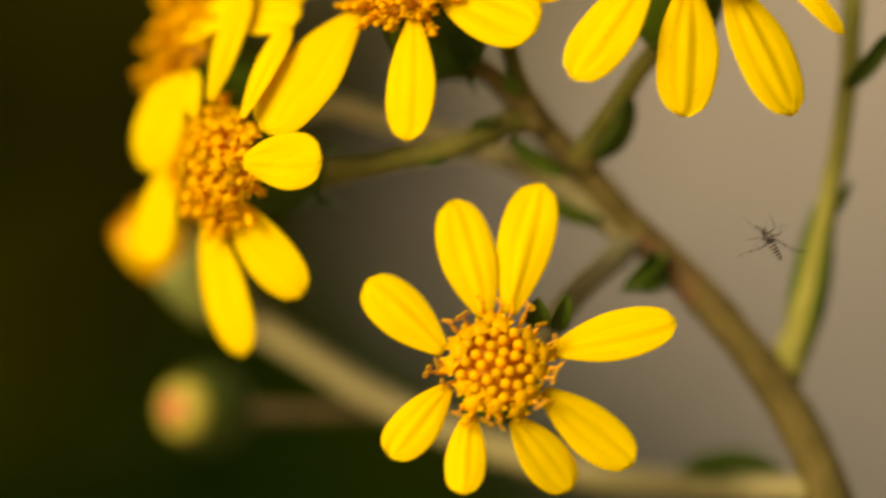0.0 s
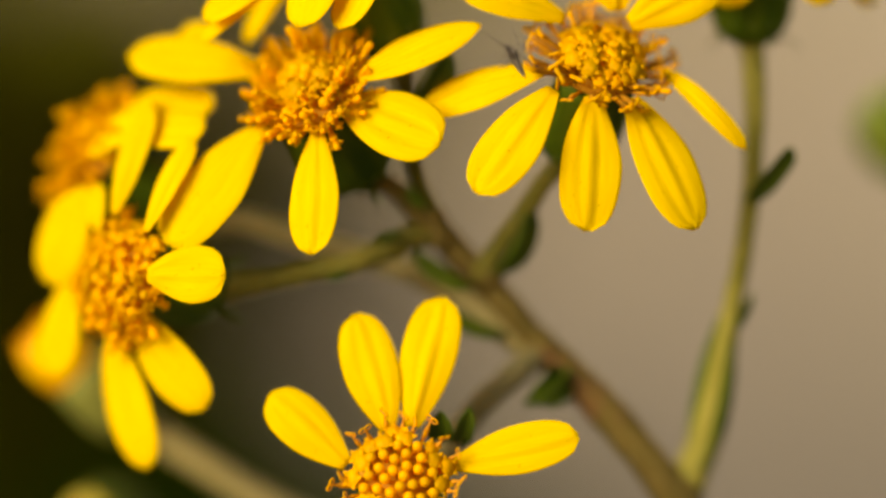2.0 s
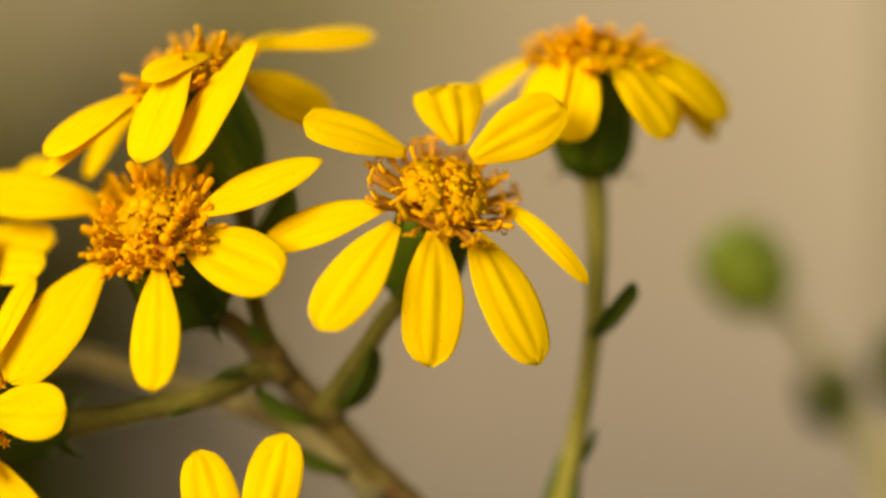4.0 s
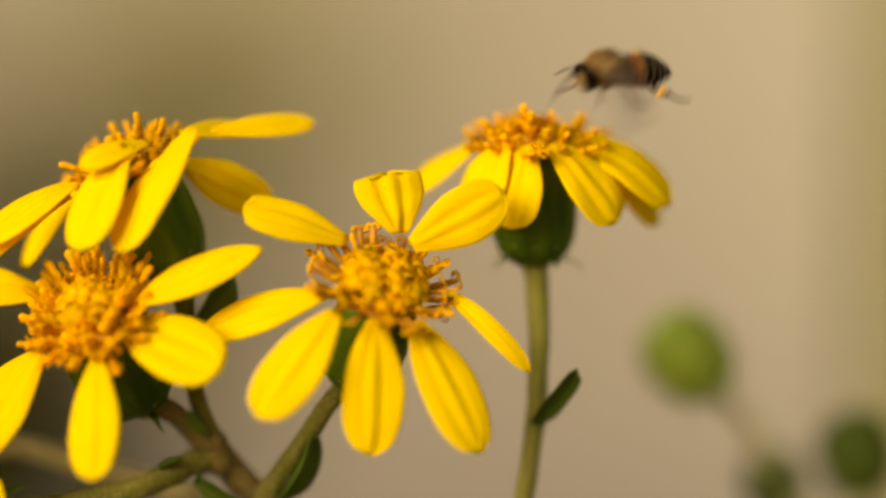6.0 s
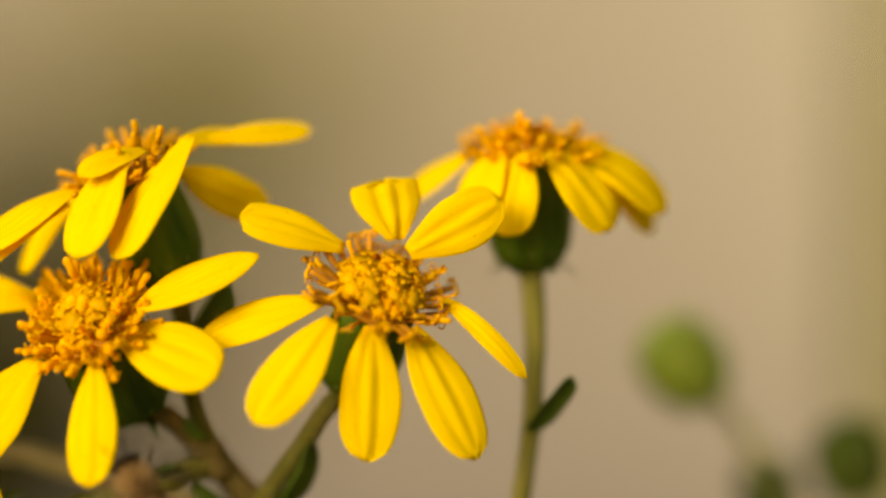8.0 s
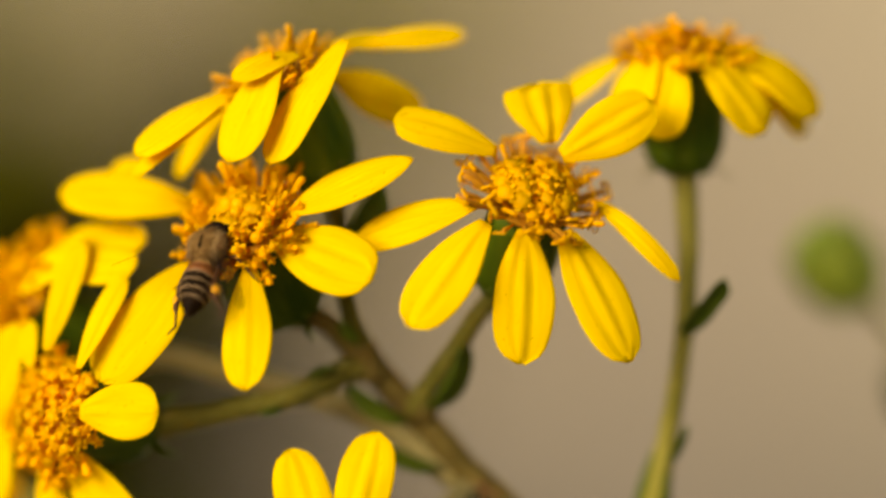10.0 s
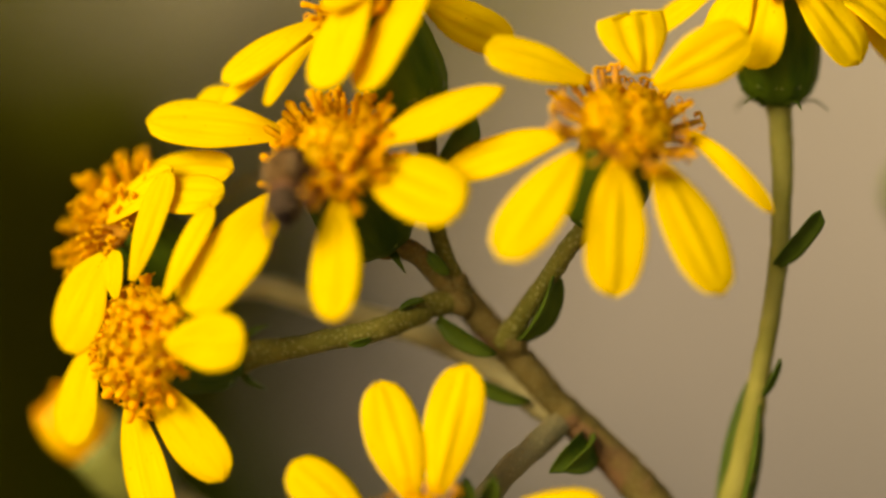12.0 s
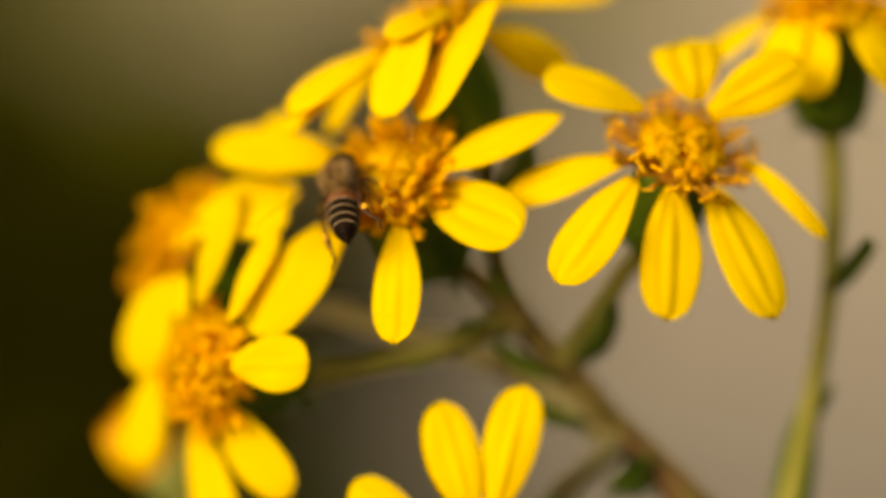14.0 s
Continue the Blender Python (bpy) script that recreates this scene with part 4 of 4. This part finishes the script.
def honey_bee():
    root = tagged(empty("honey_bee", (0, 0, 0)), "brown honey bee with a dark striped abdomen and pollen loads", "bee")
    thorax = part("thorax", ball("thorax", BEE_DARK, 1.95, 1.7, 1.7, (1.6, 0, 0.2)), root, "furry brown thorax")
    part("fur", ball("fur", BEE_HAIR, 1.98, 1.74, 1.74, (1.6, 0, 0.2), fur=2600, fur_len=0.0006, seed=1), thorax)
    for s in (-1, 1):
        part("side_fur", ball("side_fur", BEE_TAN, 1.5, 0.5, 1.0, (1.5, s * 1.4, 0.5), fur=700, fur_len=0.0006, seed=6 + s), thorax, "tan fur at the thorax's side")
    part("stripe", ball("stripe", BEE_DARK, 1.1, 0.26, 0.5, (1.4, 0, 1.58), (0, 4, 0), seg=12), thorax, "dark bare line along the thorax")
    head = part("head", ball("head", BEE_DARK, 0.85, 1.5, 1.5, (4.0, 0, -0.45), (0, 18, 0), fur=160, fur_len=0.0004, seed=2), root, "dark head")
    part("face", ball("face", BEE_TAN, 0.75, 0.8, 1.15, (4.2, 0, -0.75), (0, 18, 0), fur=300, fur_len=0.00035, seed=3), head, "pale furry face")
    for s in (-1, 1):
        part("eye", ball("eye", BEE_DARK, 0.65, 0.42, 0.95, (4.15, s * 1.15, -0.25), seg=12), head)
        part("antenna", joints("antenna", [(4.8, s * .35, 0, .09), (5.5, s * .7, .55, .08), (6.2, s * .9, .2, .09), (6.9, s * 1.05, -.1, .08)], BEE_DARK), head)
    shape = ((0.1, 0.35), (-0.5, 1.05), (-1.2, 1.5), (-2.2, 1.74), (-3.2, 1.76), (-4.2, 1.6), (-5.1, 1.28), (-5.9, 0.84), (-6.5, 0.42), (-6.9, 0.08))

    def hoop(bm, x, up):
        """A ring round the abdomen at x."""
        k = next(k for k in range(len(shape) - 1) if shape[k + 1][0] <= x)
        (xa, ra), (xb, rb) = shape[k], shape[k + 1]
        r = (ra + (rb - ra) * (x - xa) / (xb - xa)) * up
        drop = -0.2 - 0.035 * x * x * 0.4
        return [bm.verts.new((0.001 * x, 0.001 * r * math.cos(q * math.pi / 12), 0.001 * (0.96 * r * math.sin(q * math.pi / 12) + drop))) for q in range(24)]

    def turned(name, hoops, mat, parent, label="", ends=False):
        bm = bmesh.new()
        rings = [hoop(bm, x, up) for x, up in hoops]
        for a, b in zip(rings, rings[1:]):
            for q in range(24):
                bm.faces.new((a[q], a[(q + 1) % 24], b[(q + 1) % 24], b[q]))
        if ends:
            bm.faces.new(rings[0])
            bm.faces.new(rings[-1][::-1])
        return part(name, mesh_of(name, bm, mat), parent, label)

    abdomen = turned("abdomen", [(x, 1.0) for x in (0.05, -0.5, -1.2, -2.2, -3.2, -4.2, -5.1, -5.9, -6.5, -6.88)], BEE_DARK, root, "dark tapered abdomen with pale bands", True)
    edges = (-0.35, -1.45, -2.4, -3.35, -4.25, -5.05, -5.75, -6.3)
    for n, (a, b) in enumerate(zip(edges, edges[1:])):
        turned("plate", [(a, 0.99), (a - 0.06, 1.03), (b + 0.16, 1.05), (b + 0.10, 1.0)], BEE_AMBER if n < 2 else BEE_DARK, abdomen)
        if 0 < n < 5:
            turned("band", [(b + 0.11, 1.0), (b + 0.07, 1.05), (b - 0.01, 1.04), (b - 0.04, 0.99)], BEE_BAND, abdomen, "pale hair band")
    part("fur", ball("fur", BEE_HAIR, 1.2, 1.35, 1.3, (-1.0, 0, -0.2), fur=260, fur_len=0.00035, seed=5), abdomen)
    for s in (-1, 1):
        part("leg", joints("leg", [(2.6, s * 1.0, -1.0, .18), (3.3, s * 1.9, -1.5, .18), (3.7, s * 2.3, -2.0, .14), (4.3, s * 3.0, -2.5, .13), (4.9, s * 3.6, -2.7, .07)], BEE_LEG), root)
        part("leg", joints("leg", [(1.5, s * 1.1, -1.2, .19), (1.3, s * 2.6, -1.0, .19), (1.1, s * 3.0, -1.5, .14), (0.5, s * 3.8, -2.5, .15), (-.1, s * 4.5, -3.0, .10), (-.5, s * 5.1, -3.1, .06)], BEE_LEG), root)
        hind = [(0.4, s * 1.1, -1.2, .20), (-0.7, s * 2.3, -0.8, .22), (-1.7, s * 2.8, -1.0, .20), (-2.4, s * 3.0, -1.5, .30), (-4.2, s * 3.1, -2.2, .32), (-4.6, s * 3.0, -2.4, .17), (-5.9, s * 2.9, -3.0, .15), (-7.0, s * 3.4, -2.9, .08)]
        if s < 0:
            hind = [(0.4, -1.1, -1.0, .20), (-1.4, -2.2, 0.2, .24), (-3.0, -2.7, 0.6, .24), (-3.8, -2.6, 0.5, .32), (-5.4, -3.3, 0.4, .36), (-5.8, -3.6, 0.3, .20), (-6.9, -4.5, 0, .17), (-7.7, -4.4, -0.4, .10)]
        leg = part("leg", joints("leg", hind, BEE_LEG), root)
        part("pollen_load", ball("pollen_load", POLLEN, 0.6, 0.42, 0.5, (-3.3, 3.2, -1.9) if s > 0 else (-4.6, -3.15, 0.4), seg=10, fur=60, fur_len=0.0001), leg, "orange pollen load")
    root.scale = (1.14, 1.14, 1.14)
    wings = []
    for s in (-1, 1):
        for n, x in enumerate((2.0, 1.2)):
            wings.append((part("wing", WINGS[n], root, "clear veined wing"), s, n, Vector((x, s * 1.1, 1.35)) / 1000))
    return root, wings


WINGS = (wing_mesh(0.0090, 0.0030, WING), wing_mesh(0.0062, 0.0022, WING))


def banded(name, pts, bands=4):
    """A thin leg in millimetres, dark with short pale rings along it."""
    path = spline([(Vector(q[:3]) / 1000, q[3] / 1000) for q in pts], 6)
    bm = bmesh.new()
    tube_into(bm, path, 6)
    me = mesh_of(name, bm, GNAT)
    me.materials.append(GNAT_BAND)
    for k, f in enumerate(me.polygons):
        f.material_index = 1 if k // 6 % bands == bands - 1 and k // 6 > 5 else 0
    return me


def gnat():
    root = tagged(empty("gnat", (0, 0, 0)), "tiny dark long-legged gnat with pale bands, in flight", "gnat")
    thorax = part("thorax", ball("thorax", GNAT, .62, .50, .52, (0.1, 0, 0.1), seg=12, fur=120, fur_len=0.00014), root)
    part("stripe", ball("stripe", GNAT_BAND, .46, .07, .1, (0.12, 0, .58), seg=8), thorax, "pale line along the thorax")
    head = part("head", ball("head", GNAT, .30, .30, .28, (.92, .05, .05), seg=10), root)
    part("proboscis", joints("proboscis", [(1.1, .05, 0, .07), (1.7, .1, -.5, .05), (2.0, .1, -.9, .03)], GNAT, 5), head)
    hoops = [(-.45, .40), (-.8, .43), (-1.2, .42), (-1.6, .39), (-2.0, .35), (-2.4, .29), (-2.8, .21), (-3.05, .08)]
    abdomen = part("abdomen", joints("abdomen", [(x, 0, -.05 + x * .05, r) for x, r in hoops], GNAT, 10), root, "dark abdomen with pale bands")
    for x, r in hoops[1:-1]:
        part("band", joints("band", [(x + .10, 0, -.05 + x * .05, r * .98), (x + .06, 0, -.05 + x * .05, r * 1.06), (x - .06, 0, -.05 + x * .05, r * 1.05), (x - .10, 0, -.05 + x * .05, r * .96)], GNAT_BAND, 10), abdomen)
    for s in (-1, 1):
        part("antenna", joints("antenna", [(1.1, s * .15, .2, .035), (1.5, s * .45, .4, .03), (1.9, s * .7, .4, .02)], GNAT, 4), head)
        part("wing", GNAT_WINGS, root).matrix_basis = pose(0.0001, s * .0003, .0003, 0, -12, s * 92)
    part("leg", banded("leg", [(.4, .25, -.2, .09), (1.0, .55, .3, .08), (1.7, .8, .2, .065), (2.8, 1.0, -.2, .05), (3.9, 1.2, -.6, .03)]), root)
    part("leg", banded("leg", [(.4, -.3, -.2, .10), (.6, -1.2, .3, .09), (1.1, -1.5, .2, .075), (1.7, -1.75, -.1, .06), (2.2, -2.1, -.5, .04)]), root)
    part("leg", banded("leg", [(.1, .35, -.2, .09), (.6, 1.1, .4, .08), (1.0, 1.8, .1, .06), (1.3, 2.5, -.6, .04)]), root)
    part("leg", banded("leg", [(0, -.35, -.2, .09), (-.3, -1.3, .4, .08), (.1, -2.0, .1, .06), (.4, -2.7, -.6, .04)]), root)
    part("leg", banded("leg", [(-.2, .3, -.2, .10), (-.45, 1.0, .2, .10), (-.3, 1.9, .4, .08), (.05, 3.2, .2, .065), (.4, 4.75, -.2, .04)]), root)
    part("leg", banded("leg", [(-.2, -.3, -.2, .10), (-.8, -.7, .2, .10), (-1.4, -1.0, .4, .08), (-2.7, -1.8, .3, .07), (-3.4, -2.5, 0, .06), (-4.05, -3.7, -.4, .04)]), root)
    return root


GNAT_WINGS = wing_mesh(0.0026, 0.0008, GNAT_WING)
BEE, BEE_WINGS = honey_bee()
MIDGE = gnat()


def facing(at, ahead, up):
    """A pose with x along ahead and z near up."""
    x = Vector(ahead).normalized()
    z = Vector(up)
    z = (z - x * z.dot(x)).normalized()
    m = Matrix((x, z.cross(x), z)).transposed().to_4x4()
    m.translation = at
    return m


def motions():
    over, level, side, turned = (.25, -.85, .45), (.1, -.25, .95), (-.15, -.9, .4), (-.5, -.8, .3)
    walk(BEE, [(t, facing(at, ahead, up)) for t, at, ahead, up in (
        (0.0, V(-103.8, 860.0, 587.9), (1, 0, 0), level), (0.6, V(-31.7, 860.0, 602.6), (.9, 0, .2), level), (0.8, V(-4.6, 860.0, 605.5), (.9, 0, .2), level), (1.0, V(22.3, 860.0, 610.8), (.9, 0, .35), level),
        (1.2, V(38.7, 860.0, 620.4), (.9, 0, .4), level), (1.4, V(55.9, 860.0, 630.2), (.9, 0, .4), level), (1.8, V(95.5, 860.0, 646.6), (.8, 0, .3), level), (2.6, V(130.9, 840.0, 670.6), (.2, .9, .1), level),
        (3.6, V(127.8, 820.0, 669.4), (-.7, .3, 0), level), (4.8, V(86.7, 810.0, 659.6), (-.9, 0, 0), level), (5.3, V(55.0, 809.0, 655.3), (-.95, 0, .22), level), (5.4, V(54.4, 809.0, 654.5), (-.95, 0, .1), level),
        (5.5, V(54.1, 809.0, 657.2), (-.92, -.2, .1), level), (5.6, V(52.2, 809.0, 661.0), (-.9, -.35, .05), level), (5.7, V(50.7, 804.0, 661.7), (-.75, -.65, 0), level), (5.8, V(50.3, 802.0, 663.1), (-.3, -.95, 0), level),
        (5.9, V(51.2, 800.0, 663.1), (-.2, -.97, -.1), level), (6.0, V(50.6, 800.0, 658.8), (-.8, -.5, -.1), level), (6.1, V(47.2, 797.0, 655.8), (-.92, -.2, .25), level), (6.2, V(42.8, 799.0, 642.3), (-.9, -.1, .35), level),
        (6.3, V(42.9, 799.0, 637.6), (-.92, -.1, .28), level), (6.4, V(42.4, 799.0, 636.6), (-.95, -.1, .25), level), (6.5, V(40.7, 798.0, 636.0), (-.97, -.1, .18), level), (6.6, V(37.6, 796.0, 634.3), (-.9, .1, .35), level),
        (6.7, V(36.0, 794.0, 633.7), (-.88, .1, .4), level), (6.8, V(34.2, 792.0, 633.7), (-.86, .15, .4), level), (6.9, V(32.7, 790.5, 634.8), (-.85, .2, .4), (.1, -.6, .8)), (7.0, V(25.1, 788.0, 630.7), (-.75, .3, .55), (.1, -.9, .4)),
        (7.1, V(20.4, 790.0, 626.2), (-.62, .3, .72), (.2, -.9, .3)), (7.2, V(15.7, 791.0, 617.4), (-.3, .2, .9), side), (7.6, V(6.2, 788.0, 609.8), (-.6, .1, .7), side), (8.0, V(-3.5, 788.0, 610.5), (-.5, .2, .8), side),
        (8.4, V(-10.5, 788.0, 617.5), (-.2, .3, .9), side), (8.8, V(-13.2, 791.0, 623.6), (.1, .35, .93), side), (9.3, V(-14.0, 795.3, 626.6), (.32, .58, .75), turned), (9.5, V(-14.2, 795.3, 626.4), (.32, .58, .75), turned),
        (10.0, V(-14.4, 795.3, 626.5), (.30, .59, .75), turned), (10.5, V(-14.2, 795.3, 626.9), (.27, .62, .74), turned), (11.0, V(-15.0, 795.4, 626.9), (.13, .68, .70), turned), (11.7, V(-15.5, 795.3, 627.4), (.05, .78, .60), turned),
        (12.5, V(-15.0, 795.3, 627.6), (.03, .77, .62), turned), (13.0, V(-16.4, 795.6, 629.4), (-.08, .72, .66), turned), (13.5, V(-16.2, 795.7, 628.6), (-.02, .76, .65), turned), (14.0, V(-16.2, 795.3, 629.4), (-.05, .7, .71), turned))])
    for wing, s, n, at in BEE_WINGS:
        high = Matrix.Translation(at) @ pose(0, 0, 0, 0, 30, s * (118 + 16 * n)) @ pose(0, 0, 0, s * 40)
        low = Matrix.Translation(at) @ pose(0, 0, 0, 0, 54, s * (46 + 20 * n)) @ pose(0, 0, 0, s * 40)
        folded = Matrix.Translation(at) @ (pose(0, 0, 0, 0, -8, 116 + 12 * n) @ pose(0, 0, 0, 40) if s > 0 else pose(0, 0, 0, 0, 20, -150 - 8 * n) @ pose(0, 0, 0, -75))
        beats = [(k / 20, high if k // 2 % 2 else low) for k in range(1, 137, 2)] + [(k / 20, high if k // 2 % 2 else low) for k in range(145, 175, 2)]
        walk(wing, [(0.0, high)] + [b for b in beats if b[0] > 0.06] + [(9.0, folded), (14.0, folded)])
    walk(MIDGE, [(t, facing(at, ahead, up)) for t, at, ahead, up in (
        (0.0, V(31.6, 795.0, 600.6), (-.5, -.1, .80), over), (0.1, V(31.0, 795.0, 601.5), (-.5, -.1, .80), over), (0.2, V(24.0, 795.0, 611.6), (-.4, -.1, .85), over), (0.4, V(22.1, 795.0, 611.5), (-.3, -.2, .92), over), (0.5, V(22.3, 795.0, 612.0), (-.26, -.1, .95), over), (0.6, V(22.6, 795.0, 613.1), (-.2, -.1, .95), over),
        (0.8, V(22.8, 792.5, 620.5), (-.4, -.2, .85), over), (1.0, V(12.0, 791.5, 619.9), (-.5, -.2, .8), over), (1.2, V(7.3, 791.5, 617.4), (-.2, -.2, .9), over), (1.4, V(12.7, 791.5, 626.6), (-.5, -.2, .8), over),
        (1.5, V(17.0, 791.5, 627.5), (-.5, -.2, .8), over), (1.6, V(21.0, 791.5, 624.9), (-.6, -.2, .7), over), (1.8, V(16.2, 791.5, 628.2), (-.5, -.2, .8), over), (2.0, V(13.1, 791.5, 634.8), (-.5, -.2, .8), over), (2.2, V(11.4, 791.5, 640.0), (-.5, -.2, .8), over),
        (2.4, V(10.7, 791.5, 643.3), (-.3, -.2, .9), over), (2.6, V(9.4, 792.5, 652.3), (-.3, 0, .9), over), (3.2, V(4.9, 800.0, 687.7), (-.3, .2, .9), over), (14.0, V(-900, 1500, 1500), (-.3, .4, .9), over))])


motions()
